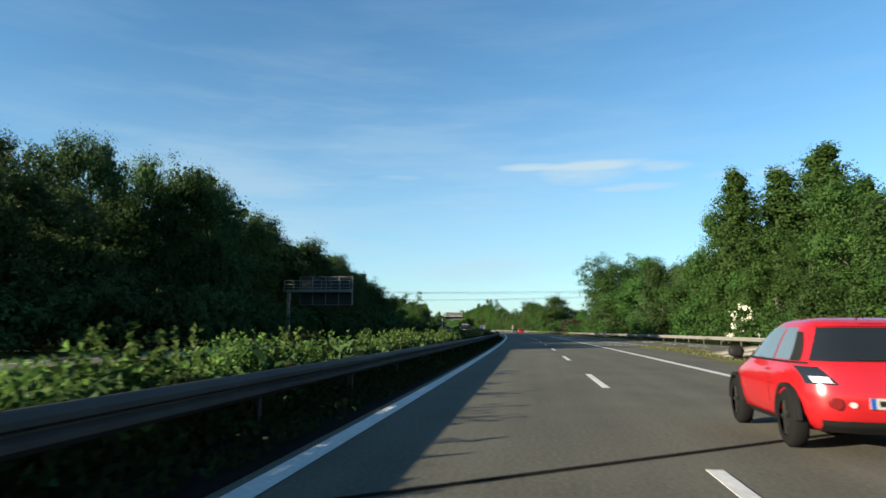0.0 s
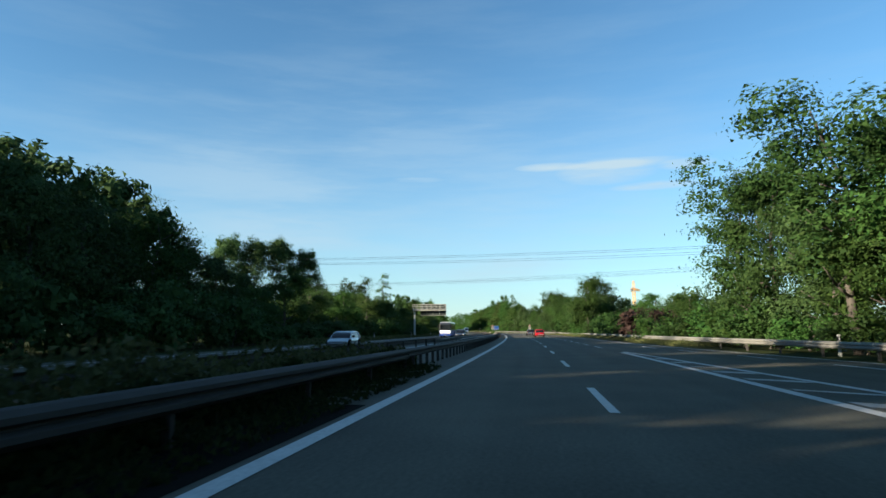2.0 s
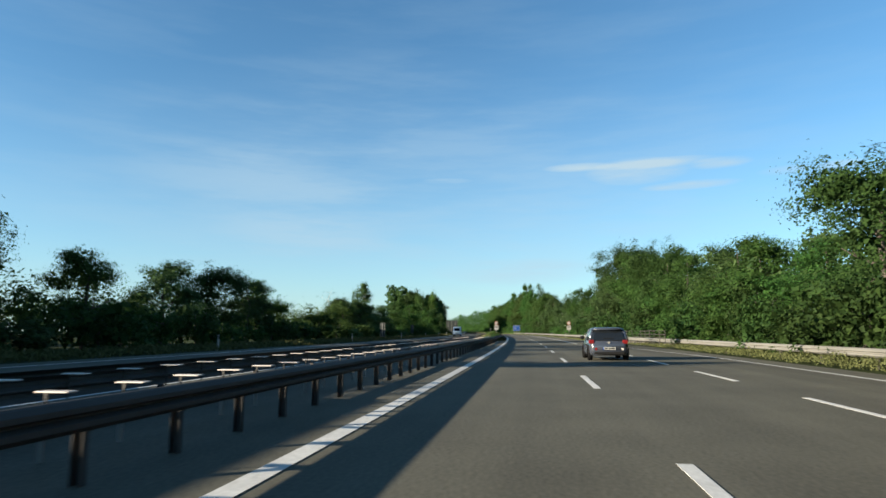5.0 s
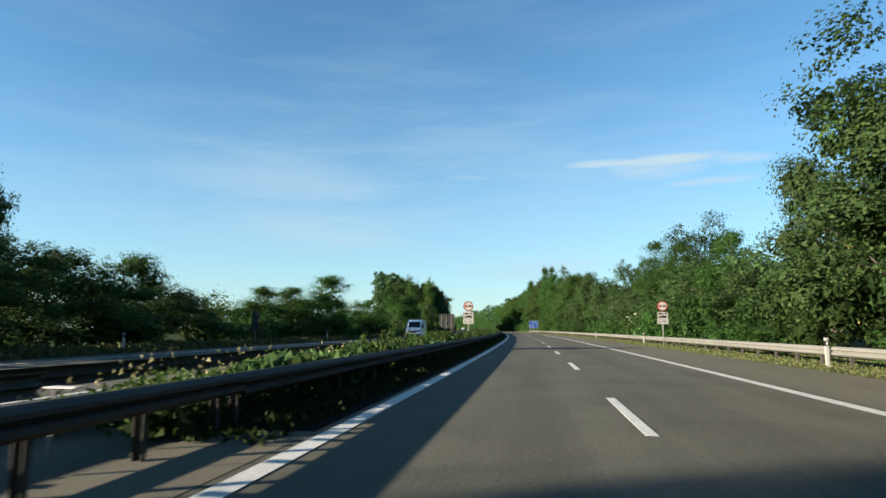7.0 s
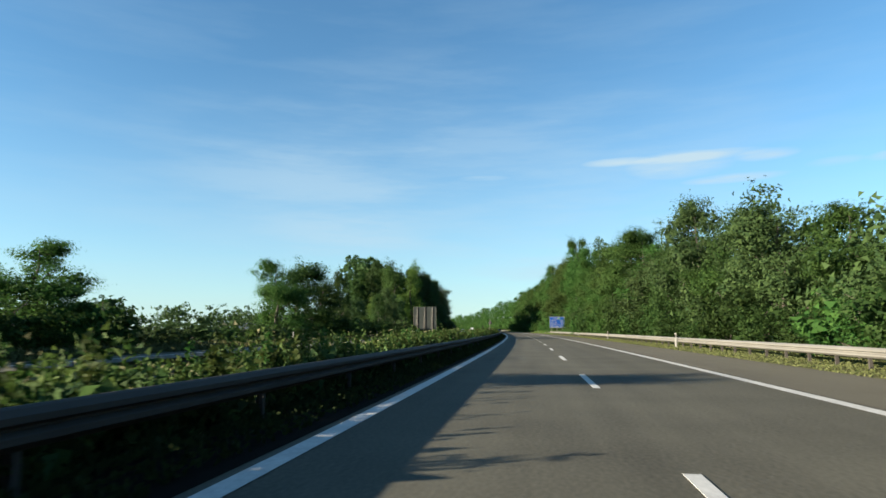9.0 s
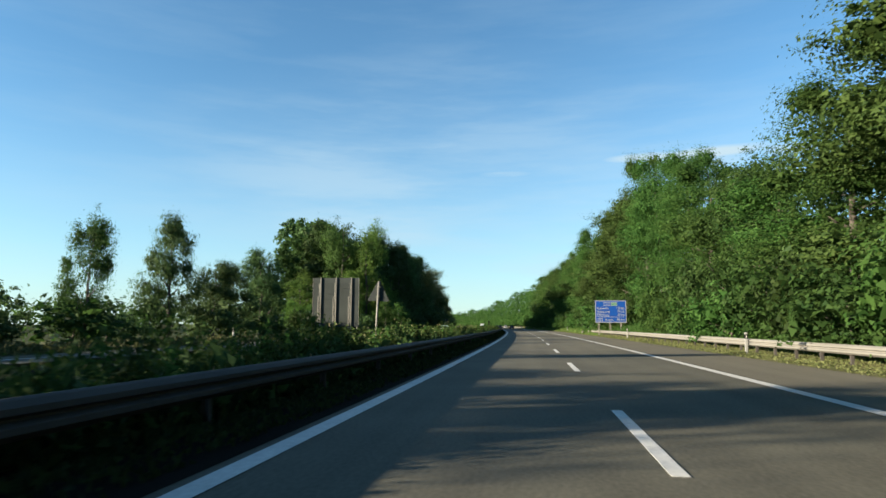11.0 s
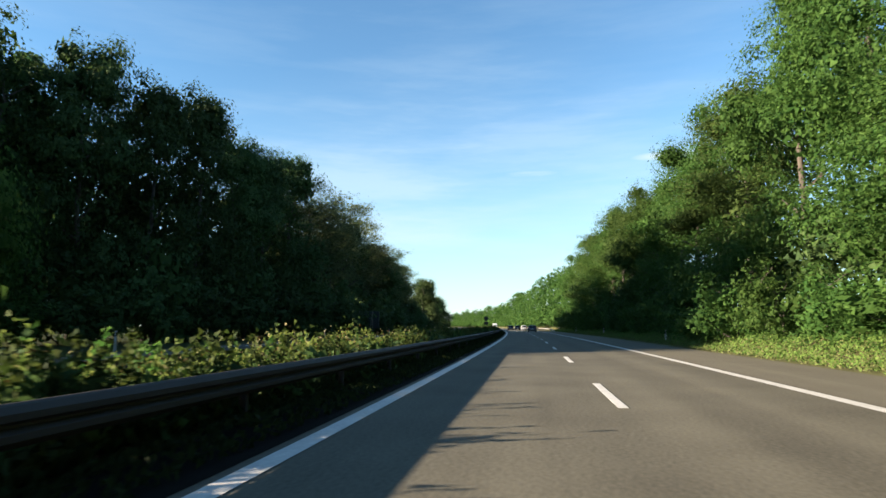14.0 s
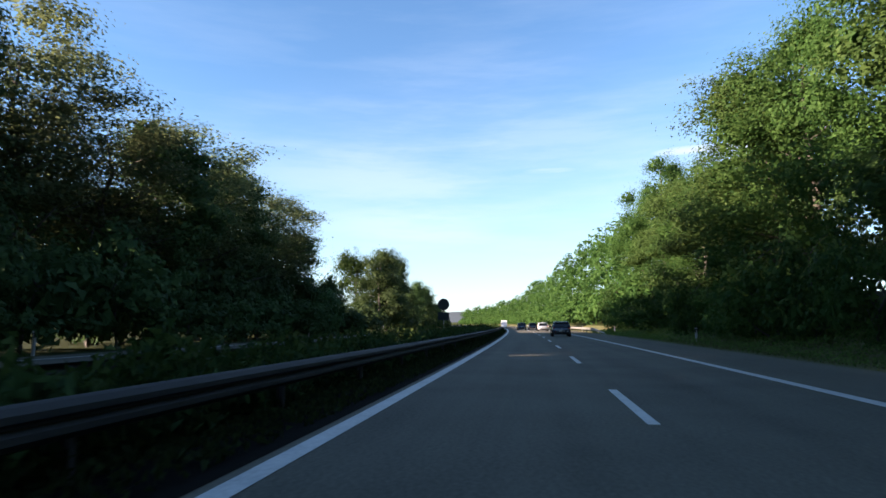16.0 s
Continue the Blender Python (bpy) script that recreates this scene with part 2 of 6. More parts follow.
BLUE = material("sign_blue", (0.003, 0.042, 0.205), 0.6, spec=0.2, stain=0.12, stain_size=2)
GREEN_SIGN = material("sign_green", (0.012, 0.13, 0.05), 0.4)
GREY_BACK = material("bare_aluminium", (0.031, 0.037, 0.035), 0.75, 0.0, spec=0.08, vary=0.15, stain=0.5, stain_size=0.9, grain=0.25, grain_size=12)
RUBBER = material("tyre_rubber", (0.007, 0.007, 0.007), 0.95, spec=0.05, grain=0.3, grain_size=60)
GLASS_DARK = material("tinted_glass", (0.008, 0.010, 0.012), 0.08, 0.0, spec=0.45)
# pale blue base stands for the sky's reflection in the side windows
GLASS_PALE = material("sky_lit_glass", (0.06, 0.085, 0.10), 0.1, 0.0, spec=0.6)
RED_CAR = material("red_car_paint", (0.24, 0.006, 0.008), 0.25, spec=0.5, stain=0.08, stain_size=2)
DARK_CAR = material("dark_car_paint", (0.03, 0.035, 0.045), 0.25, spec=0.7, stain=0.1, stain_size=2)
WHITE_CAR = material("white_car_paint", (0.75, 0.76, 0.78), 0.3, spec=0.6, stain=0.08, stain_size=2)
SILVER_CAR = material("silver_car_paint", (0.48, 0.50, 0.52), 0.3, 0.5, stain=0.08, stain_size=2)
BLUE_CAR = material("blue_bus_paint", (0.03, 0.08, 0.35), 0.3, stain=0.08, stain_size=2)
LAMP_RED = material("tail_lamp_lens", (0.12, 0.008, 0.008), 0.2, spec=0.5)
LAMP_CLEAR = material("clear_lamp_lens", (0.35, 0.34, 0.32), 0.2, spec=0.6)
for paint in (RED_CAR, DARK_CAR, WHITE_CAR, SILVER_CAR):
    paint.node_tree.nodes["Principled BSDF"].inputs["Coat Weight"].default_value = 0.7
CRANE_RED = material("crane_red", (0.60, 0.09, 0.06), 0.5, stain=0.2, stain_size=1)
CRANE_YELLOW = material("crane_yellow", (0.65, 0.33, 0.06), 0.5, stain=0.2, stain_size=1)
RUST = material("rusty_brown", (0.22, 0.09, 0.06), 0.7, stain=0.4, stain_size=2)
# bluish base colour stands for the haze of distance
FAR_WOOD = material("hazy_wooded_hill", (0.042, 0.062, 0.078), 0.95, stain=0.3, stain_size=0.01)


# ---- builders ----
def link(name, mesh, mat, parent=None, label="", m=None):
    if not mesh.materials:
        mesh.materials.append(mat)
    ob = new(name, mesh)
    if parent is not None:
        ob.parent = parent
    if m is not None:
        ob.matrix_basis = m
    if label:
        tagged(ob, label)
    return ob


def part(name, bm, mat, parent=None, label="", m=None, smooth=False):
    mesh = bpy.data.meshes.new(name)
    if smooth:
        for f in bm.faces:
            f.smooth = True
    bm.to_mesh(mesh)
    bm.free()
    return link(name, mesh, mat, parent, label, m)


def thing(name, label, category, group="", kind="", m=None):
    ob = new(name)
    if m is not None:
        ob.matrix_basis = m
    return tagged(ob, label, category, group, kind)


def box(bm, x0, x1, y0, y1, z0, z1, bevel=0.0):
    r = bmesh.ops.create_cube(bm, size=1)
    vs = r["verts"]
    for v in vs:
        v.co = Vector((x0 + (v.co.x + 0.5) * (x1 - x0), y0 + (v.co.y + 0.5) * (y1 - y0), z0 + (v.co.z + 0.5) * (z1 - z0)))
    if bevel:
        es = {e for v in vs for e in v.link_edges}
        bmesh.ops.bevel(bm, geom=list(es), offset=bevel, segments=2, affect="EDGES", profile=0.5)
    return bm


def boxes(*rows, bevel=0.0):
    bm = bmesh.new()
    for r in rows:
        box(bm, *r, bevel=bevel)
    return bm


def rod(bm, a, b, r0, r1=None, sides=8):
    a, b = Vector(a), Vector(b)
    r1 = r0 if r1 is None else r1
    q = (b - a).to_track_quat("Z", "Y")
    rings = []
    for p, r in ((a, r0), (b, r1)):
        rings.append([bm.verts.new(p + q @ Vector((r * math.cos(2 * math.pi * i / sides), r * math.sin(2 * math.pi * i / sides), 0))) for i in range(sides)])
    for i in range(sides):
        bm.faces.new((rings[0][i], rings[0][(i + 1) % sides], rings[1][(i + 1) % sides], rings[1][i]))
    bm.faces.new(rings[1])
    bm.faces.new(rings[0][::-1])
    return bm


def ribbon(name, d0, d1, s0, s1, z, mat, step=6.0, thick=0.0, parent=None):
    """A strip that follows the road. d0 and d1 are numbers or functions of s."""
    f0 = d0 if callable(d0) else (lambda s: d0)
    f1 = d1 if callable(d1) else (lambda s: d1)
    n = max(1, round((s1 - s0) / step))
    bm = bmesh.new()
    rows = []
    for i in range(n + 1):
        s = s0 + (s1 - s0) * i / n
        row = [bm.verts.new(at(s, f0(s), z)), bm.verts.new(at(s, f1(s), z))]
        if thick:
            row += [bm.verts.new(at(s, f1(s), z - thick)), bm.verts.new(at(s, f0(s), z - thick))]
        rows.append(row)
    for a, b in zip(rows, rows[1:]):
        bm.faces.new((a[0], a[1], b[1], b[0]))
        if thick:
            bm.faces.new((a[1], a[2], b[2], b[1]))
            bm.faces.new((a[3], a[0], b[0], b[3]))
    return part(name, bm, mat, parent)


def text_mesh(words, size, align="LEFT", narrow=0.9):
    cu = bpy.data.curves.new("words", "FONT")
    cu.body, cu.size, cu.align_x, cu.extrude = words, size, align, 0.002
    tmp = bpy.data.objects.new("words", cu)
    scene.collection.objects.link(tmp)
    bpy.context.view_layer.update()
    mesh = bpy.data.meshes.new_from_object(tmp.evaluated_get(bpy.context.evaluated_depsgraph_get()))
    bpy.data.objects.remove(tmp)
    bpy.data.curves.remove(cu)
    mesh.transform(Matrix.Diagonal((narrow, 1, 1, 1)))
    return mesh


UPRIGHT = Matrix.Rotation(radians(90), 4, "X")  # lays a flat drawing up to face against the traffic


# ---- ground, roads and markings ----
def bank(s, d):
    """Height of the land: level with the road, rising in a bank on the right past 400 m and falling away on the left."""
    z = -0.05
    if d > 8.5:
        k = min(1.0, max(0.0, (s - 395) / 60.0))
        z += k * min(3.5, (d - 8.5) * 0.28)
    return z


def build_ground():
    ss = [-2500, -1200, -600, -300] + [-200 + 12 * i for i in range(110)] + [1250, 1500, 2000, 2800, 3600]
    dd = [-2300, -1200, -500, -200, -110, -70, -50, -38, -30, -25, -21, -9, -7.4, -5.1, -3, 3, 7.3, 8.5, 10, 12, 15, 20, 30, 50, 90, 200, 500, 1500, 4000]
    bm = bmesh.new()
    rows = [[bm.verts.new(at(s, d, bank(s, d) + (0.06 * noise.noise(Vector((s * 0.07, d * 0.2, 0))) if abs(d) > 10 else 0))) for d in dd] for s in ss]
    for a, b in zip(rows, rows[1:]):
        for i in range(len(dd) - 1):
            bm.faces.new((a[i], a[i + 1], b[i + 1], b[i]))
    g = part("ground", bm, EARTH, smooth=True)
    tagged(g, "grassy verge and woodland floor of dark earth", "ground", kind="structure")


def edge_right(s):
    """The right side of the asphalt: the slip road runs in from the right and its lane ends near 235 m."""
    if s < 112:
        return 8.6 + (112 - s) * 0.066
    if s < 215:
        return 8.6
    return max(7.05, 8.6 - (s - 215) * 0.06)


def gore_right(s):
    return 3.85 + max(0.0, (92 - s)) * 0.066


def rail_right(s):
    return edge_right(s) + 1.5


def line_right(s):
    """The slip road's outer line."""
    return float(np.interp(s, (-120, 28, 58, 79, 94, 111, 125, 200, 240), (16.8, 12.95, 12.0, 10.7, 9.05, 7.75, 7.35, 7.3, 4.0)))


def build_roads():
    r = ribbon("road", -5.1, 7.05, 426, 1300, 0.0, ASPHALT_PALE, thick=0.12)
    tagged(r, "paler asphalt carriageway with worn wheel tracks", "road", kind="structure")
    r = ribbon("road", -5.1, 7.05, -260, 426, 0.0, ASPHALT, thick=0.12)
    tagged(r, "grey-brown asphalt carriageway with worn wheel tracks", "road", kind="structure")
    r = ribbon("road", 7.05, edge_right, -260, 249, 0.0, ASPHALT, thick=0.12)
    tagged(r, "asphalt slip road running in beside the carriageway", "road", kind="structure")
    r = ribbon("road", -20.8, -8.6, -260, 1300, 0.0, ASPHALT, thick=0.12)
    tagged(r, "asphalt carriageway for the oncoming traffic", "road", kind="structure")
    r = ribbon("pavement", 3.95, 7.04, 236, 1300, 0.004, ASPHALT_OLD)
    tagged(r, "paler dusty hard shoulder of older asphalt", "shoulder", kind="structure")
    # the barrier's shade is painted on as a darker strip
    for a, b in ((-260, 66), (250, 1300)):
        r = ribbon("pavement", -5.1, -3.9, a, b, 0.004, ASPHALT_SHADE_JOINT)
        tagged(r, "asphalt strip along the central barrier, shade put into its colour", "shoulder", kind="structure")
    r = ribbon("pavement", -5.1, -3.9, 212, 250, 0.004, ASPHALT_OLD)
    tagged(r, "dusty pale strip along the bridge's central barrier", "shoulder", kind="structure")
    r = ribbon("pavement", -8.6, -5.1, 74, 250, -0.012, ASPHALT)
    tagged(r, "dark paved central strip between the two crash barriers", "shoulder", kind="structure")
    # dark sheet standing for the shade beneath the beam
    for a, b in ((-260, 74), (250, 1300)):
        r = ribbon("pavement", -6.5 if a < 0 else -8.6, -5.1, a, b, -0.012, ASPHALT_SHADE_JOINT)
        tagged(r, "ground strip under the central barrier, darkened for its shade", "shoulder", kind="structure")
    # expansion joint strip of the bridge
    for s in (218.0,):
        r = ribbon("bridge_joint", -5.0, 7.0, s, s + 0.2, 0.009, ASPHALT_SHADE_JOINT, step=0.2)
        tagged(r, "dark bridge joint across the asphalt", "joint", kind="structure")
    # a cast shadow painted as a thin dark strip along the sun's direction
    r = ribbon("tar_seam", lambda s: -1.85 + (s + 12.09) * 1.37, lambda s: -1.69 + (s + 12.09) * 1.37, -13.4, -8.2, 0.006, ASPHALT_SHADE_JOINT, step=0.4)
    tagged(r, "painted shadow streak slanting over the asphalt", "joint", kind="structure")
    for side, d0, d1, lab in (("left", -3.78, -3.54, "solid white edge line beside the central barrier"), ("far", -19.0, -18.8, "solid white edge line of the oncoming carriageway"), ("inner", -9.9, -9.7, "solid white inner line of the oncoming carriageway")):
        tagged(ribbon("edge_line", d0, d1, -260, 1300, 0.008, PAINT), lab, "road marking", kind="structure")
    tagged(ribbon("edge_line", 3.56, 3.82, -260, 90, 0.008, PAINT), "solid white line between carriageway and slip road", "road marking", kind="structure")
    tagged(ribbon("edge_line", 3.55, 3.81, 233, 1300, 0.008, PAINT), "solid white edge line beside the hard shoulder", "road marking", kind="structure")
    tagged(ribbon("edge_line", lambda s: gore_right(s) - 0.12, lambda s: gore_right(s) + 0.1, -120, 91, 0.008, PAINT), "solid white line along the slip road", "road marking", kind="structure")
    tagged(ribbon("edge_line", lambda s: line_right(s) - 0.08, lambda s: line_right(s) + 0.08, -120, 238, 0.008, PAINT), "thin white outer line of the slip road", "road marking", kind="structure")
    # lane dashes
    mesh = None
    for i in range(-8, 110):
        s0 = i * DASH - 3.93
        if mesh is None:
            bm = boxes((-0.075, 0.075, 0, 3.93, 0.004, 0.008))
            mesh = bpy.data.meshes.new("lane_dash")
            bm.to_mesh(mesh)
            bm.free()
        for d in (0.0, -14.3):
            o = link("lane_dash", mesh, PAINT, m=facing(s0, d))
            tagged(o, "short white lane dash on asphalt", "road marking", "lane dashes", "structure")
    bm = boxes((-0.07, 0.07, 0, 3.85, 0.004, 0.008))
    mesh = bpy.data.meshes.new("merge_dash")
    bm.to_mesh(mesh)
    bm.free()
    for i in range(18):
        o = link("merge_dash", mesh, PAINT, m=facing(148.85 - 3.85 + (i - 6) * 7.705, 3.62))
        tagged(o, "white dash along the merging lane", "road marking", "merging lane dashes", "structure")
    for i in range(15):
        s = -10 + i * 7.705
        if s < 98:
            o = link("merge_dash", mesh, PAINT, m=facing(s, line_right(s) - 1.75, 0, 3.8))
            tagged(o, "white dash on the slip road", "road marking", "slip road dashes", "structure")
    # worn hatching between carriageway and slip road
    for i in range(24):
        s0 = 32 + i * 2.65
        w = gore_right(s0) - 4.1
        if w < 0.3:
            continue
        bm = bmesh.new()
        k = 0.55 + 0.25 * math.sin(i * 2.1)
        vs = [bm.verts.new(at(*p, 0.008)) for p in ((s0, 3.95), (s0 + k, 3.95), (s0 + k - w * 0.8, 3.95 + w), (s0 - w * 0.8, 3.95 + w))]
        bm.faces.new(vs)
        tagged(part("hatch_bar", bm, PAINT_WORN), "worn white slanting bar painted between the lanes", "road marking", "hatching", "structure")


def build_verge():
    """Mown turf beside the hard shoulder, sandy at the edge, that climbs the foot of the bank."""
    dd = [7.05, 7.8, 8.5, 9.5, 10.5, 11.6]
    bm = bmesh.new()
    rows = [[bm.verts.new(at(242 + 6 * i, d, bank(242 + 6 * i, d) + 0.035 + 0.02 * noise.noise(Vector((i * 0.9, d, 3))))) for d in dd] for i in range(130)]
    for a, b in zip(rows, rows[1:]):
        for i in range(len(dd) - 1):
            bm.faces.new((a[i], a[i + 1], b[i + 1], b[i]))
    tagged(part("verge", bm, VERGE, smooth=True), "dry mown turf strip beside the hard shoulder", "verge", kind="structure")


def build_nose():
    """The grassed tip of land where the slip road joins."""
    bm = bmesh.new()
    rows = []
    for i in range(33):
        s = -62 + 3 * i
        rows.append([bm.verts.new(at(s, d, 0.012 + h)) for d, h in ((5.7 if s < 8 else min(6.9, 5.7 + (s - 8) * 0.12), 0.0), (gore_right(s) - 0.75, 0.03), (gore_right(s) - 0.2, 0.0))])
    for a, b in zip(rows, rows[1:]):
        for i in range(2):
            bm.faces.new((a[i], a[i + 1], b[i + 1], b[i]))
    tagged(part("verge", bm, VERGE, smooth=True), "tip of dry grassy land between carriageway and slip road", "verge", kind="structure")


build_ground()
build_roads()
build_verge()
build_nose()


# ---- plants ----
def cards(name, centres, normals, size, mat, rng, stretch=1.35, jitter=0.3):
    """One mesh of small leaf blades, each a slanted three-cornered face."""
    n = len(centres)
    nor = normals + rng.normal(0, jitter, (n, 3))
    nor /= np.linalg.norm(nor, axis=1, keepdims=True) + 1e-9
    u = np.cross(nor, rng.normal(0, 1, (n, 3)))
    u /= np.linalg.norm(u, axis=1, keepdims=True) + 1e-9
    v = np.cross(nor, u)
    sz = size * rng.uniform(0.55, 1.4, (n, 1))
    hu, hv = u * sz * 0.5, v * sz * 0.5 * stretch
    p = np.stack([centres - hv, centres + hu * 0.95 + hv * 0.45, centres - hu * 0.75 + hv * 0.8], 1)
    mesh = bpy.data.meshes.new(name)
    mesh.vertices.add(3 * n)
    mesh.vertices.foreach_set("co", p.reshape(-1).astype(np.float32))
    mesh.loops.add(3 * n)
    mesh.loops.foreach_set("vertex_index", np.arange(3 * n, dtype=np.int32))
    mesh.polygons.add(n)
    mesh.polygons.foreach_set("loop_start", np.arange(0, 3 * n, 3, dtype=np.int32))
    mesh.update(calc_edges=True)
    mesh.materials.append(mat)
    return mesh


def clump_points(lobes, clumps, leaves, clump_r, rng, hollow=0.55):
    """Leaves gathered in sprays over the skins of ellipsoid lobes, some inside, with their outward normals."""
    lob = np.array(lobes, float)
    area = lob[:, 3] * lob[:, 4] + lob[:, 4] * lob[:, 5] + lob[:, 3] * lob[:, 5]
    pick = rng.choice(len(lob), clumps, p=area / area.sum())
    way = rng.normal(0, 1, (clumps, 3)) + [0, 0, 0.15]
    way /= np.linalg.norm(way, axis=1, keepdims=True)
    r = np.where(rng.uniform(0, 1, clumps) < 0.25, rng.uniform(0.2, 0.75, clumps), rng.uniform(0.82, 1.12, clumps))[:, None]
    centre = lob[pick, :3] + way * lob[pick, 3:] * r
    mine = rng.integers(0, clumps, leaves)
    off = rng.normal(0, 1, (leaves, 3)) * clump_r * rng.uniform(0.55, 1.25, clumps)[mine][:, None] * [0.6, 0.6, 0.4]
    pos = centre[mine] + off
    nor = way[mine] * 0.6 + off / clump_r * 0.75 + [0, 0, 0.35]
    return pos, nor


def limbs(bm, base, top, radius, rng, count, spread, z_from=0.35):
    """A tapering, slightly crooked trunk and limbs that fork from it."""
    pts = [Vector(base)]
    steps = 6
    for i in range(1, steps + 1):
        f = i / steps
        p = Vector(base).lerp(Vector(top), f)
        p += Vector((rng.normal(0, 0.25) * f, rng.normal(0, 0.25) * f, 0))
        pts.append(p)
    for i in range(steps):
        rod(bm, pts[i], pts[i + 1], radius * (1 - 0.85 * i / steps), radius * (1 - 0.85 * (i + 1) / steps), 6)
    for i in range(count):
        f = z_from + (0.95 - z_from) * i / max(1, count - 1)
        p = pts[0].lerp(pts[-1], f)
        k = min(steps - 1, int(f * steps))
        p = pts[k].lerp(pts[k + 1], f * steps - k)
        a = 2.4 * i + rng.uniform(0, 0.6)
        length = spread * (1.1 - 0.7 * f) * rng.uniform(0.7, 1.1)
        q = p + Vector((math.cos(a) * length, math.sin(a) * length, length * rng.uniform(0.35, 0.8)))
        mid = p.lerp(q, 0.5) + Vector((0, 0, -0.08 * length))
        r = radius * (1 - 0.85 * f) * 0.55
        rod(bm, p, mid, r, r * 0.7, 4)
        rod(bm, mid, q, r * 0.7, r * 0.2, 3)
        b = a + rng.choice([-0.7, 0.7])
        rod(bm, mid, mid + Vector((math.cos(b), math.sin(b), 0.6)) * length * 0.45, r * 0.5, r * 0.12, 3)




def proto_tree(name, label, height, lobes, leaves, leaf_size, leaf_mat, bark, seed, trunk_r=0.28, limb_count=9, spread=2.5, z_from=0.25, category="tree", clumps=240, clump_r=0.6, airy=False):
    """A plant and its true height and breadth; copied to its places later."""
    rng = np.random.default_rng(seed)
    t = thing(name, label, category)
    bm = bmesh.new()
    limbs(bm, (0, 0, -0.25), (0, 0, height * 0.86), trunk_r, rng, limb_count, spread, z_from)
    part("trunk", bm, bark, t, smooth=True)
    pos, nor = clump_points(lobes, clumps, leaves, clump_r, rng)
    keep = pos[:, 2] > 0.1
    pos, nor = pos[keep], nor[keep]
    # larger sprays inside close the crown
    lob = np.array(lobes, float)
    pick = rng.integers(0, len(lob), leaves // 6)
    way = rng.normal(0, 1, (len(pick), 3))
    way /= np.linalg.norm(way, axis=1, keepdims=True)
    deep = lob[pick, :3] + way * lob[pick, 3:] * rng.uniform(0.25, 0.75, (len(pick), 1))
    deep, way = deep[deep[:, 2] > leaf_size], way[deep[:, 2] > leaf_size]
    if not airy:
        inner = cards("crown", deep, way, leaf_size * 2.4, leaf_mat, rng, 1.1, 0.6)
        bm = bmesh.new()
        bm.from_mesh(inner)
        bm.from_mesh(cards("crown", pos, nor, leaf_size, leaf_mat, rng))
        part("crown", bm, leaf_mat, t)
    else:
        link("crown", cards("crown", pos, nor, leaf_size, leaf_mat, rng), leaf_mat, t)
    tall = float(np.percentile(pos[:, 2], 98.5))
    wide = float(np.percentile(np.abs(pos[:, :2]), 97)) * 2
    return t, tall, wide


def broad_lobes(height, width, count, rng, low=0.22):
    """Lobes of a broad crown, the largest in the middle, smaller ones round and over it."""
    out = [(0, 0, height * 0.55, width * 0.33, width * 0.33, height * 0.32)]
    for i in range(count):
        a, f = 2.4 * i + rng.uniform(0, 0.5), rng.uniform(low, 0.9)
        r = width * 0.5 * (1 - 0.75 * max(0.0, f - 0.45) / 0.55) * rng.uniform(0.55, 0.87)
        w = width * rng.uniform(0.13, 0.24)
        out.append((math.cos(a) * r, math.sin(a) * r, height * f, w, w, w * rng.uniform(0.65, 1.0)))
    return out


PROTO = {}


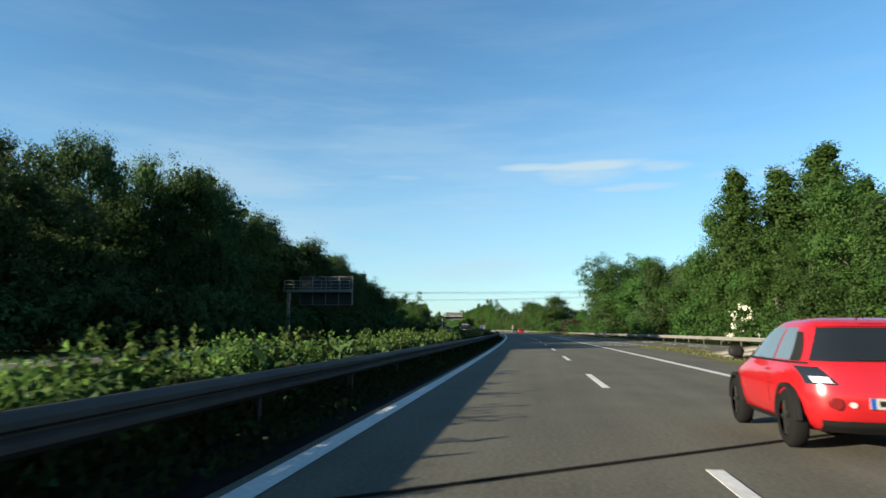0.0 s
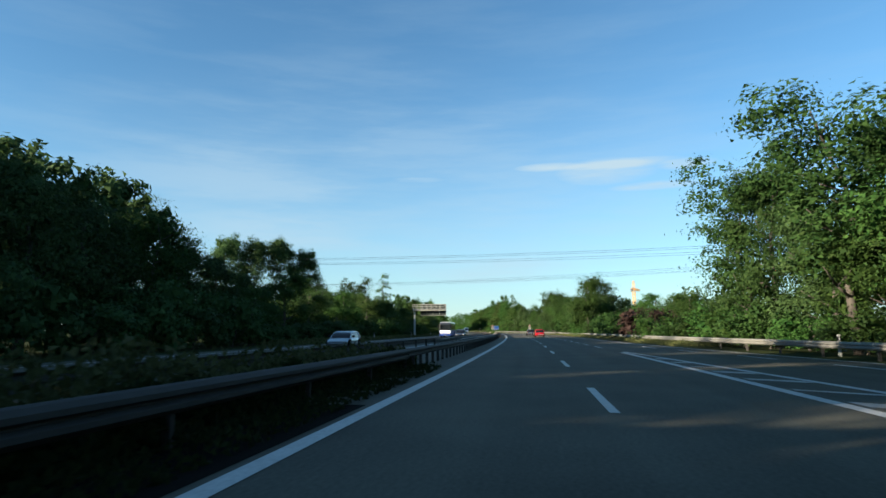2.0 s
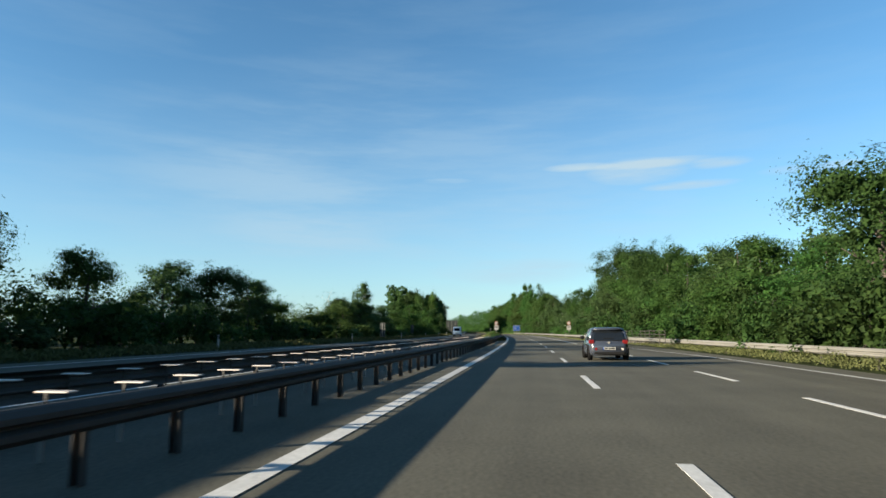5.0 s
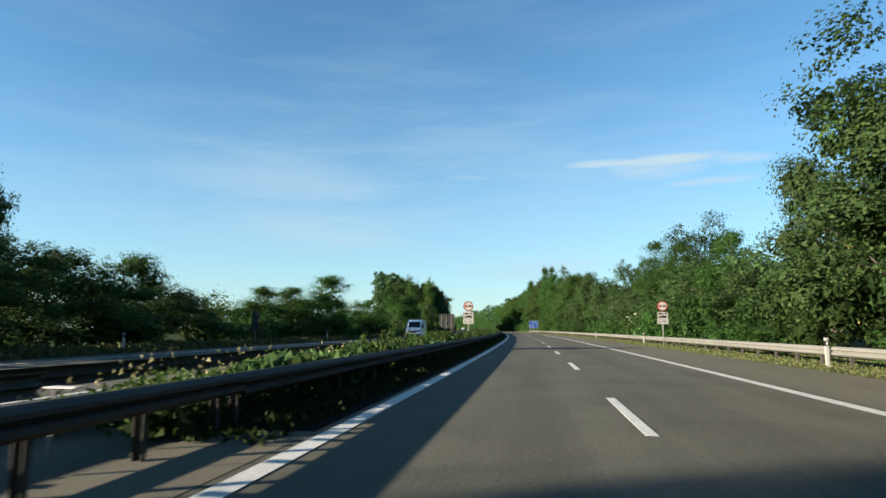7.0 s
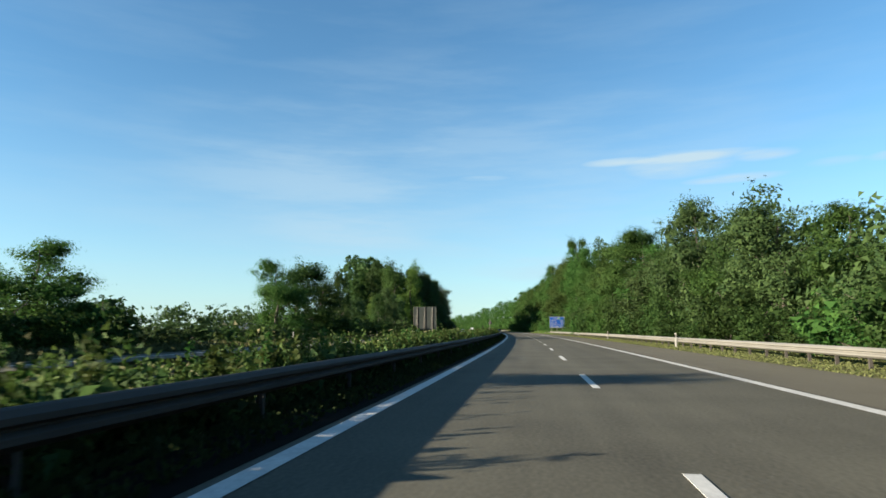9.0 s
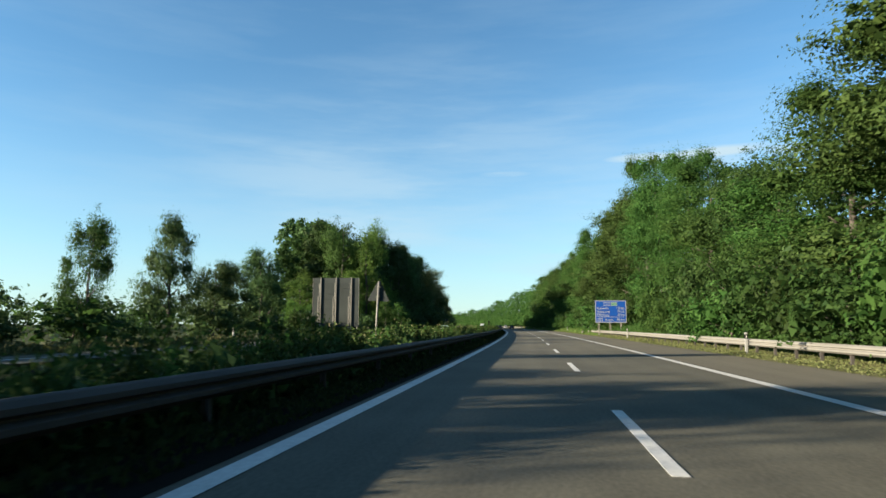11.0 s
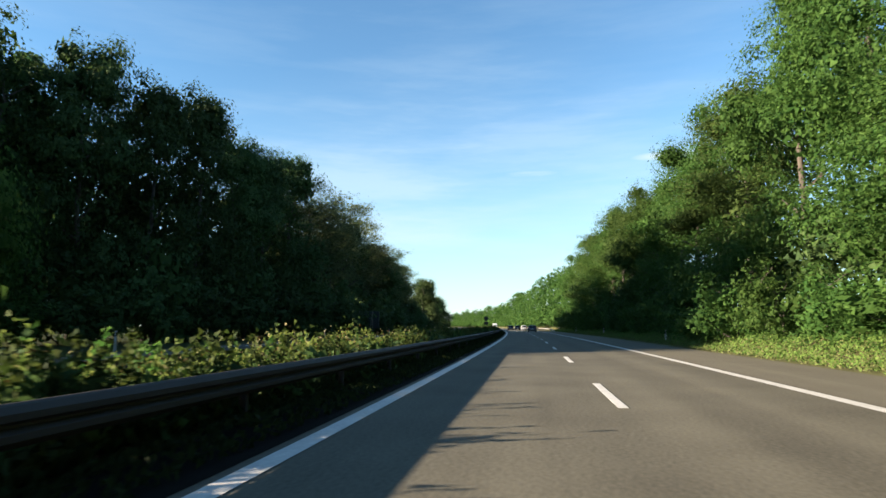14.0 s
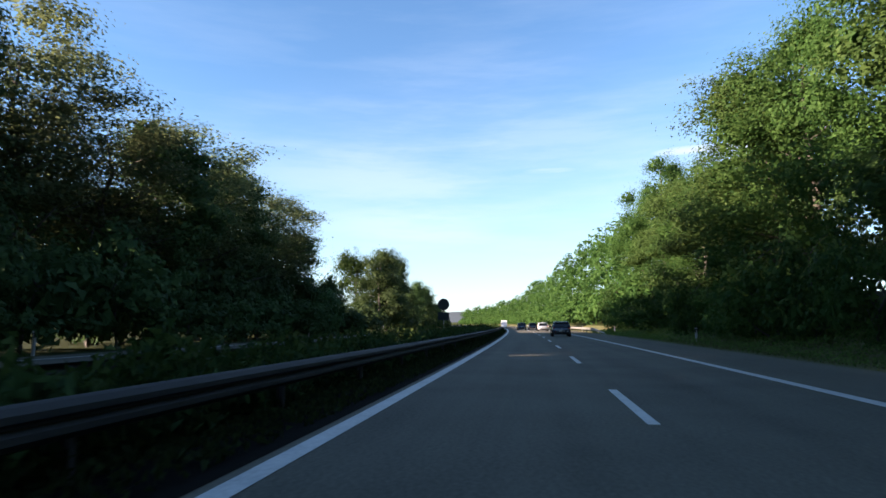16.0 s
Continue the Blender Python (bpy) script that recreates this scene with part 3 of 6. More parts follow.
def build_protos():
    R = np.random.default_rng

    def ball(n, r, z0, dz, a, c, grow=0.0):
        return [(math.cos(2.4 * i) * (r + grow * i), math.sin(2.4 * i) * (r + grow * i), z0 + dz * i, a, a, c) for i in range(n)]

    PROTO["broad_a"] = proto_tree("tree", "broad leafy tree in a dense roadside wood", 10, broad_lobes(10, 8, 13, R(1)), 17000, 0.118, LEAF, BARK, 11)
    PROTO["broad_b"] = proto_tree("tree", "rounded full-crowned tree at the wood's edge", 10, broad_lobes(10, 7, 11, R(2), 0.15), 17000, 0.118, LEAF_FRESH, BARK, 12)
    PROTO["broad_c"] = proto_tree("tree", "dark green tree with an uneven crown", 10, broad_lobes(10, 7.5, 15, R(3), 0.22), 15000, 0.135, LEAF_DARK, BARK, 13)
    PROTO["broad_l"] = proto_tree("tree", "broad tree before the high wood, sunlight put into its green", 10, broad_lobes(10, 7.5, 13, R(8), 0.15), 17000, 0.118, LEAF_SUNLIT, BARK, 28)
    PROTO["broad_o"] = proto_tree("tree", "olive-green sunlit tree with a loose rounded crown", 10, broad_lobes(10, 7.5, 12, R(9), 0.12), 15000, 0.125, LEAF_OLIVE, BARK, 29)
    PROTO["tall_a"] = proto_tree("tree", "tall leafy tree rising over the bank", 20, broad_lobes(20, 11, 20, R(4), 0.12), 34000, 0.14, LEAF_FRESH, BARK, 23, 0.34, 12, 2.3, 0.15, clumps=520, clump_r=0.85)
    PROTO["tall_b"] = proto_tree("tree", "high old tree with layered green crown", 20, broad_lobes(20, 10, 22, R(5), 0.2), 32000, 0.145, LEAF_OLIVE, BARK, 24, 0.32, 12, 2.3, 0.2, clumps=460, clump_r=0.8)
    PROTO["tall_c"] = proto_tree("tree", "high tree with its dark side to the road", 20, broad_lobes(20, 11, 20, R(6), 0.15), 20000, 0.215, LEAF_DARK, BARK, 25, 0.34, 12, 2.5, 0.15, clumps=460, clump_r=0.9)
    PROTO["tall_open"] = proto_tree("tree", "tall thin-crowned tree, its pale trunk and limbs showing", 20, ball(24, 0.9, 8.0, 0.47, 1.5, 1.1, 0.06), 22000, 0.15, LEAF_BRONZE, BARK, 26, 0.26, 22, 4.2, 0.3, clumps=420, clump_r=0.8, airy=True)
    PROTO["open"] = proto_tree("tree", "thin-crowned tree with bare trunk and limbs showing", 10, ball(16, 0.5, 3.4, 0.40, 1.0, 0.7, 0.09), 11000, 0.125, LEAF, BARK, 14, 0.13, 18, 1.9, 0.25, clumps=260, clump_r=0.5, airy=True)
    PROTO["poplar"] = proto_tree("tree", "tall pointed tree with a dense narrow crown", 10, [(math.cos(2.4 * i) * 0.15, math.sin(2.4 * i) * 0.15, 0.7 + 0.36 * i, 0.3 + 1.5 * (1 - (i / 26) ** 2.6), 0.3 + 1.5 * (1 - (i / 26) ** 2.6), 0.55) for i in range(26)], 30000, 0.10, LEAF_FRESH, BARK, 15, 0.22, 10, 0.9, 0.15, clumps=900, clump_r=0.34)
    PROTO["conifer"] = proto_tree("tree", "pine with thin tiers of dark needles", 10, [(math.cos(2.4 * i) * 0.9 * (1.1 - i / 12), math.sin(2.4 * i) * 0.9 * (1.1 - i / 12), 3.4 + 0.58 * i, 1.3 * (1.15 - i / 13), 1.3 * (1.15 - i / 13), 0.25) for i in range(12)], 4200, 0.17, LEAF_DARK, BARK, 16, 0.18, 16, 2.0, 0.3, clumps=150, clump_r=0.4, airy=True)
    PROTO["bush_a"] = proto_tree("bush", "leafy green bush at the foot of the trees", 3, ball(8, 1.0, 0.6, 0.22, 0.95, 0.75), 2900, 0.115, LEAF, BARK, 17, 0.06, 7, 1.0, 0.1, "bush", 90, 0.38)
    PROTO["bush_b"] = proto_tree("bush", "fresh light-green shrub on the verge", 3, ball(9, 1.1, 0.5, 0.2, 0.85, 0.7), 2900, 0.115, LEAF_FRESH, BARK, 18, 0.06, 7, 1.0, 0.1, "bush", 90, 0.36)
    PROTO["bush_o"] = proto_tree("bush", "olive-green bush in the sun beyond the road", 3, ball(9, 1.1, 0.5, 0.2, 0.9, 0.75), 2400, 0.13, LEAF_OLIVE, BARK, 30, 0.06, 7, 0.8, 0.1, "bush", 90, 0.38)
    PROTO["bush_d"] = proto_tree("bush", "dark dense bush standing in shade", 3, ball(9, 1.1, 0.5, 0.2, 0.9, 0.75), 2200, 0.16, LEAF_DARK, BARK, 21, 0.06, 7, 1.0, 0.1, "bush", 80, 0.4)
    PROTO["bush_f"] = proto_tree("bush", "small roundish bush across the road", 3, ball(9, 1.1, 0.5, 0.2, 0.9, 0.75), 950, 0.21, LEAF, BARK, 27, 0.06, 7, 0.8, 0.1, "bush", 80, 0.4)
    PROTO["purple"] = proto_tree("bush", "large shrub with dark purple leaves", 3, ball(9, 1.2, 0.6, 0.2, 1.0, 0.7), 2400, 0.17, LEAF_PURPLE, BARK, 19, 0.06, 7, 1.0, 0.1, "bush", 90, 0.36)
    PROTO["bloom"] = proto_tree("bush", "shrub with white blossom in sprays", 3, ball(7, 0.7, 0.6, 0.3, 0.5, 0.4), 420, 0.13, BLOSSOM, BARK, 20, 0.05, 7, 0.8, 0.1, "bush", 26, 0.25, True)
    PROTO["bare"] = proto_tree("tree", "leafless tree of thin pale upright branches", 10, [(0, 0, 7.0, 1.5, 1.5, 2.0)], 60, 0.15, LEAF_DARK, BARK_PALE, 22, 0.10, 16, 2.2, 0.2, airy=True)


USED = set()
PLANT_RNG = random.Random(5)


def plant(kind, s, d, height, width=None, label=""):
    """Puts a copy of a plant of the given height and breadth on the land."""
    src, tall, wide = PROTO[kind]
    k = height / tall
    w = k if width is None else width / wide
    m = Matrix.Translation(at(s, d, bank(s, d))) @ Matrix.Rotation(PLANT_RNG.uniform(0, 6.28), 4, "Z") @ Matrix.Diagonal((w, w, k, 1))
    if kind not in USED:
        USED.add(kind)
        src.matrix_basis = m
        return src
    return copy_thing(src, m @ Matrix.Diagonal((*(1 / x for x in src.scale), 1)))


def woodland(name, label, places, leaves, leaf_size, mat, seed):
    """Trees that stand behind or far off, too many to tell apart: crowns of leaf sprays and trunks in one mesh."""
    rng = np.random.default_rng(seed)
    pos, nor = [], []
    for s, d, h, w in places:
        lobes = broad_lobes(h * 1.1, w, 8, rng, 0.15)
        p, n = clump_points(lobes, 70, leaves, 0.9, rng)
        keep = p[:, 2] > 0.1
        o = at(s, d, bank(s, d))
        pos.append(p[keep] + [o.x, o.y, o.z])
        nor.append(n[keep])
    ob = link(name, cards(name, np.concatenate(pos), np.concatenate(nor), leaf_size, mat, rng), mat)
    return tagged(ob, label, "woodland", kind="stuff")


def profile(table, s):
    return float(np.interp(s, [a for a, _ in table], [b for _, b in table]))


# height of the tree tops by the distance along the road
RIGHT_TOPS = [(-60, 9), (0, 8.5), (30, 8), (52, 7.5), (60, 9), (74, 9.5), (80, 11), (92, 9), (98, 5), (116, 4.6), (121, 4.3), (132, 5.6), (145, 6.8), (158, 7.2), (166, 5.2), (175, 6), (184, 9.5), (195, 8.4), (212, 8.0), (222, 8.6), (235, 10.6), (248, 11.6), (262, 11.8), (275, 10), (286, 7.8), (294, 8.6), (310, 10),
              (328, 9.5), (338, 9), (347, 7.2), (352, 7.6), (360, 11), (378, 12.5), (392, 13), (405, 14), (423, 16), (432, 13.5), (443, 11.4), (451, 14), (460, 18), (470, 20), (480, 21.5), (490, 20.5), (502, 17), (510, 18), (520, 15.5), (528, 14), (536, 18), (541, 20.5), (553, 22), (587, 20.5), (600, 20), (607, 18.5), (613, 16.5), (622, 15.2), (631, 15.8), (647, 19), (670, 17), (754, 18), (800, 19), (900, 15), (1300, 14)]
LEFT_TOPS = [(-5, 10.4), (6, 10.2), (10, 9.9), (15, 10.1), (18, 10.0), (21, 9.7), (27, 13.0), (35, 14.6), (43, 14.6), (50, 14.4), (56, 15.2), (60, 13.4), (64, 12.3), (70, 11.3), (79, 11), (84, 10.4), (93, 11.2), (100, 10.2), (106, 8.8)]


def build_woods():
    rnd = random.Random(7)
    back, far_back, left_back = [], [], []
    # right-hand wood: an edge row, a taller row behind, bushes at its foot
    s = -4.0
    while s < 1250:
        far = s > 665
        h = profile(RIGHT_TOPS, s)
        edge = 12.5 if s < 400 else 13.0
        if s < 112:
            edge = rail_right(s) + 3.2
            h *= (edge + 3.5) / (16.0 + max(0.0, 60 - s) * 0.066)
        if 96 < s < 172:
            edge = 16.5
        d = edge + 1.2 + rnd.uniform(0, 2.0)
        if far:
            far_back.append((s, d, h * rnd.uniform(0.8, 1.1), 9.5))
            s += rnd.uniform(6, 8)
            continue
        kind = rnd.choice(["tall_a", "tall_a", "tall_b"]) if h > 14 else rnd.choice(["broad_a", "broad_b", "broad_b", "broad_c", "broad_a"] if not 236 < s < 400 else ["broad_a", "broad_c", "broad_c", "broad_a", "broad_b"])
        plant(kind, s, d, h * rnd.uniform(0.72, 1.08), (min(h * 0.72, 7.5) if h < 14 else 9.5) * rnd.uniform(0.8, 1.25))
        back.append((s + 2.5, edge + 7.5 + rnd.uniform(0, 2.5), h * rnd.uniform(0.82, 1.08), min(h * 0.75, 9.0)))
        s += rnd.uniform(4.8, 7.6) if h < 14 else rnd.uniform(6.0, 8.6)
    s = -4.0
    while s < 665:
        edge = (rail_right(s) + 2.1 if s < 112 else 11.2) if s < 400 else (14.2 if 455 < s < 476 else 9.7)
        tall = rnd.uniform(1.6, 4.2) if s < 400 else rnd.uniform(2.4, 5.4)
        if not 121 < s < 139:
            plant(rnd.choice(["bush_a", "bush_b", "bush_b" if s > 400 else "bush_a"]), s, edge + rnd.uniform(0, 1.4), tall, rnd.uniform(3.4, 5.2))
        s += rnd.uniform(3.4, 5.4)
    # left-hand wood in its own shade, up to 108 m
    s = 4.0
    while s < 106:
        plant("broad_c" if rnd.random() < 0.8 else "broad_a", s, (-28.5 if not 36 < s < 60 else -32.0) - rnd.uniform(0, 2.5), profile(LEFT_TOPS, s) * rnd.uniform(*((0.94, 1.03) if s < 25 else (0.9, 1.08))), rnd.uniform(6.5, 8.5))
        left_back.append((s + 2, -36 - rnd.uniform(0, 3), profile(LEFT_TOPS, s) * rnd.uniform(1.0, 1.18) * (0.7 if s < 36 else 1.0), 8))
        # hidden third row, added to block the sun through the wood
        left_back.append((s, -43 - rnd.uniform(0, 3), profile(LEFT_TOPS, s), 9))
        plant("bush_d", s + 1, (-25.5 if not 36 < s < 58 else -30.5) - rnd.uniform(0, 1), rnd.uniform(2.5, 4.5), 5.0)
        s += rnd.uniform(4.5, 6)
    # first two stand out of view and shade the road; the others fill the skyline
    for s, d, h in ((4.5, -32, 10.8), (8.5, -33, 10.6), (21, -38, 14.8), (26, -38.5, 16.6), (31, -38, 17.2), (35.5, -38, 17.0)):
        plant("broad_c", s, d, h, 7.5)
    # loose trees and bushes between the woods
    for kind, s, d, h, w in (
            ("broad_c", 112, -31, 8.4, 6), ("broad_a", 118, -30, 6.0, 6), ("broad_o", 135, -33, 8.8, 7), ("broad_o", 142, -32, 6.4, 7), ("broad_c", 150, -34, 7.0, 8), ("tall_c", 212.5, -55, 22.0, 9.5), ("tall_c", 209, -61, 24.6, 12), ("tall_c", 206, -67, 24.0, 11), ("tall_c", 202, -73, 24.5, 12), ("broad_a", 199, -48, 12, 11), ("broad_o", 172, -39, 9.0, 8), ("broad_o", 181, -34, 8.2, 7), ("bush_o", 150, -27, 3.6, 6), ("bush_o", 160, -27, 3.2, 6), ("bush_o", 170, -26.5, 3.8, 7), ("bush_o", 183, -27, 4.2, 6), ("bush_o", 139, -27, 3.4, 6), ("broad_o", 178, -42, 9.5, 9), ("broad_a", 182, -37, 9.5, 8), ("broad_c", 192, -38, 9.5, 8), ("broad_b", 190, -50, 13.0, 8), ("open", 196.5, -39, 13.4, 7), ("broad_o", 176, -33, 8.6, 6.5), ("conifer", 193, -31, 13.7, 6.0), ("broad_a", 197, -34, 8.5, 7), ("broad_o", 190, -31.5, 8.0, 6), ("broad_a", 186, -30, 7.8, 6),
            ("broad_b", 150, -29, 7.4, 6), ("broad_o", 166, -29, 7.2, 6), ("broad_a", 158, -36, 7.6, 7), ("broad_c", 128, -36, 8, 7), ("broad_o", 205, -31, 6.5, 5.5), ("broad_c", 219, -34, 7.5, 7.0), ("broad_a", 225, -33, 7.5, 7), ("broad_c", 231, -31.5, 7.2, 6), ("broad_b", 236, -32, 7, 6),
            ("conifer", 267.5, -27.6, 9.0, 4.2), ("broad_c", 268.6, -28.2, 9.2, 4.0), ("broad_o", 260, -29, 5.7, 6), ("broad_c", 272, -29, 6.2, 7), ("broad_c", 280, -28, 6.0, 6.5), ("broad_c", 264, -31, 6.6, 7), ("broad_c", 286, -29, 4.8, 6.5), ("broad_c", 291.5, -30, 4.2, 6), ("broad_c", 276, -30, 6.0, 7), ("bare", 266, -33, 8.0, 4), ("broad_b", 306, -30, 5.6, 6), ("broad_b", 314, -30, 6.2, 7), ("broad_b", 321, -28, 8.0, 8.4), ("bush_b", 318, -25.8, 3.0, 5), ("broad_o", 250, -29, 3.4, 5), ("broad_o", 242, -27, 3.8, 5),
            ("broad_b", 348, -28, 6.2, 5.6), ("bush_b", 348, -26.8, 3.4, 5), ("bush_f", 352, -27, 3.0, 5), ("broad_b", 318, -31, 4.6, 5), ("broad_l", 326, -29, 4.2, 5), ("broad_b", 334, -30, 5.2, 6), ("broad_l", 340, -28.5, 5.5, 7), ("broad_b", 384, -29, 9.0, 6), ("broad_a", 392, -29.5, 9.4, 8.5), ("broad_a", 398, -28.5, 7.6, 6.5), ("broad_a", 407.8, -28.5, 10.0, 3.0),
            # those at 411, 420 and 428 m are added for their shade
            ("broad_c", 437.5, -27.6, 9.2, 4.2), ("broad_a", 428, -27, 7.6, 3.0), ("broad_c", 445, -28, 6.6, 4.5), ("broad_c", 455.5, -28.5, 9.0, 5.0), ("broad_c", 468, -33.5, 8.8, 4.5), ("broad_c", 450, -29, 6.8, 5), ("broad_c", 420, -30, 7.0, 6), ("broad_c", 411, -31, 7.0, 6),
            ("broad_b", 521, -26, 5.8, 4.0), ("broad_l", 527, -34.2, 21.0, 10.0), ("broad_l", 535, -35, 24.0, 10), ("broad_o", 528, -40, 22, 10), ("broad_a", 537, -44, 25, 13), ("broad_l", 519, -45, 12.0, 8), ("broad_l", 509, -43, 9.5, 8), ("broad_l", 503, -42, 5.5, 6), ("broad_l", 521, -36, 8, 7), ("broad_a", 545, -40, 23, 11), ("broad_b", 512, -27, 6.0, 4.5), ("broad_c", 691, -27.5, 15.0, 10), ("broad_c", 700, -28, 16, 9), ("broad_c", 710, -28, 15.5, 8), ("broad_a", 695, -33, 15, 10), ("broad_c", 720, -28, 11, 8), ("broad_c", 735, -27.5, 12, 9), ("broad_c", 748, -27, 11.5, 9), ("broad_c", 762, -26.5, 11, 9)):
        plant(kind, s, d, h, w)
    for s, d in ((300, -27.5), (306, -28), (313, -27), (319, -26.5), (326, -27.5), (333, -28), (339, -27), (345, -26.5), (384, -27.5), (392, -28), (399, -27)):
        plant("bush_b", s, d, rnd.uniform(2.6, 3.8), rnd.uniform(5.0, 6.5))
    s = 108.0
    while s < 500:
        if not 282 < s < 290:
            plant(rnd.choice(["bush_f", "bush_f", "bush_d"]), s, -25.5 - rnd.uniform(0, 3), rnd.uniform(1.6, 3.2) if s < 250 or s > 400 else rnd.uniform(1.3, 2.4), rnd.uniform(3.4, 5.2))
        s += rnd.uniform(3.8, 6.2)
    # left-hand high wood: it begins back from the road and comes nearer
    s = 500.0
    while s < 650:
        line = profile([(500, -41), (530, -40), (552, -34), (580, -28.5), (650, -28)], s)
        top = profile([(500, 5), (512, 6.5), (517, 8.5), (520, 9), (523, 13), (526, 20), (531, 25), (540, 26), (552, 24.5), (572, 23), (600, 20.5), (618, 17.4), (640, 16.5), (650, 13)], s)
        kind = "tall_open" if s > 582 and rnd.random() < 0.8 else "tall_c"
        if s > 546:
            plant(kind, s, line - rnd.uniform(0, 2), top * rnd.uniform(0.84, 1.0), rnd.uniform(8.5, 10.5))
        if s > 524:
            left_back.append((s + 3, line - 8 - rnd.uniform(0, 3), top * rnd.uniform(0.94, 1.05) * (1.0 if s < 590 else 0.72), 9))
        if s > 546:
            left_back.append((s, line - 4, top * 0.62, 9))
            left_back.append((s + 2, line - 14, top * (0.8 if s < 585 else 0.92), 10))
        plant("bush_b" if s < 540 else "bush_d", s + 1, line + 4.0 + rnd.uniform(0, 1), rnd.uniform(3, 5), 6.0)
        plant("bush_d" if s > 540 else "bush_b", s + 3, line + 2 - rnd.uniform(0, 1), rnd.uniform(5, 8) if s > 530 else rnd.uniform(4, 5.5), 6.5)
        s += rnd.uniform(5.0, 6.4)
    # thick undergrowth that closes the foot of the trees across the road
    low = [(112 + 3.1 * i, -31 - 3.0 * (i % 4), 3.6 + 1.3 * (i * 37 % 10) / 10, 6.5) for i in range(66)]
    shade = [(2 + 2.7 * i, -27.5 - 2.5 * (i % 3), 3.0 + 1.2 * (i * 31 % 7) / 7, 6) for i in range(39)]
    woodland("woodland", "dark undergrowth at the foot of the shaded wood", shade, 700, 0.26, LEAF_DARK, 59)
    woodland("woodland", "thick undergrowth of shrubs beyond the oncoming road", low, 900, 0.2, LEAF_OLIVE, 58)
    second = [(110 + 2.6 * i, -38 - 3.0 * (i % 3), 5.8 + 1.6 * (i * 29 % 11) / 11, 7) for i in range(36)]
    woodland("woodland", "second row of low trees beyond the oncoming road", second, 1300, 0.24, LEAF, 60)
    # extra rows behind the edge, added to keep the low sun off the road
    high = [(66 + 2.5 * i, -40 - 2.0 * (i % 3), 15.2, 8) for i in range(17)]
    woodland("woodland", "added dense canopy behind the wood's edge, shading the road", high, 2200, 0.42, LEAF_DARK, 66)
    # undergrowth beneath the far crowns
    s = 178.0
    while s < 1250:
        back.append((s, 15.5 + rnd.uniform(0, 2), rnd.uniform(4, 7), 8))
        if s > 650:
            far_back.append((s, 12.0 + rnd.uniform(0, 2), rnd.uniform(3.5, 6), 8))
        s += rnd.uniform(4.5, 6.5)
    s = 655.0
    while s < 1250:
        left_back.append((s, -26 - rnd.uniform(0, 2), rnd.uniform(2.5, 4.5), 6))
        if s > 745:
            left_back.append((s, -30 - rnd.uniform(0, 3), rnd.uniform(8, 11), 9))
        s += rnd.uniform(6, 9)
    # closes gaps in the wood and holds the sun off the road
    woodland("woodland", "dense tall trees closing the wood behind its edge", [(516, -54, 8, 7), (521, -54, 11, 7), (527, -53, 18, 7), (531, -52, 21, 8)] + [(535 + 2.7 * i, -45 - 4 * (i % 3), 24 - 0.15 * i, 9) for i in range(14)], 2800, 0.5, LEAF, 56)
    # unseen trees added to throw shade across to the right-hand wood
    woodland("woodland", "added high trees out of view, shading the right-hand wood", [(544 + 2.8 * i, -52 - 4 * (i % 3), 29 + 0.3 * min(i, 6), 10) for i in range(9)], 3000, 0.6, LEAF_DARK, 57)
    # added as a sun block for the road; only the tops join the skyline
    woodland("woodland", "added dense trees deeper in the wood, shading the road", [(92 + 2.6 * i, -46 - 5 * (i % 3), 18.2 - 0.06 * i, 9.5) for i in range(14)], 3200, 0.62, LEAF_DARK, 55)
    woodland("woodland", "deep green trees of the wood behind its edge", back, 1250, 0.355, LEAF_DARK, 51)
    woodland("woodland", "far green wood lining the road's end", far_back, 1000, 0.5, LEAF_FRESH, 52)
    woodland("woodland", "dark trees standing deeper in the shaded wood", left_back, 1250, 0.495, LEAF_DARK, 53)
    woodland("woodland", "low dark tree line beyond the fields", [(130 + i * 13 + rnd.uniform(-3, 3), -105 - rnd.uniform(0, 15), rnd.uniform(7, 9), 17) for i in range(45)], 800, 0.8, LEAF_DARK, 54)
    # set pieces on the right
    for kind, s, d, h, w in (("poplar", 45, 19.4, 15.8, 6.4), ("poplar", 45, 23.6, 15.8, 7.6), ("poplar", 44, 27.2, 17.4, 9.4), ("poplar", 36, 26.5, 12.6, 7.0), ("broad_b", 40, 31, 13, 8), ("broad_b", 26, 20.5, 11.0, 7), ("broad_a", 21, 21, 9.6, 7), ("broad_b", 56, 21, 14.2, 7), ("open", 88, 14.4, 13.8, 8.0), ("open", 100.5, 13.6, 13.2, 6.8), ("broad_a", 99, 15.0, 12.4, 6.5), ("broad_b", 175, 11.8, 10.6, 6.0), ("broad_a", 88, 17.6, 12.0, 6.5), ("broad_a", 184, 15, 12, 8.5),
                             ("broad_a", 247, 15.0, 11.8, 8.0), ("broad_a", 258, 15.0, 13.4, 8.6), ("open", 297.5, 13.4, 10.5, 4.2), ("tall_a", 313.5, 14.4, 10.9, 8.0), ("open", 331.5, 13.8, 11.0, 3.7), ("open", 337, 15, 7.6, 5), ("bare", 341, 12.6, 6.5, 3), ("open", 271, 14.2, 13.8, 6.5), ("broad_a", 264.5, 16.5, 13.0, 6.5), ("purple", 127.5, 12.9, 3.3, 6), ("purple", 133.5, 13.1, 3.6, 6.4), ("bloom", 37.4, 16.6, 3.4, 2.4), ("bloom", 318, 11.3, 3.2, 2.4), ("tall_b", 516, 18.0, 19.5, 8)):
        plant(kind, s, d, h, w)


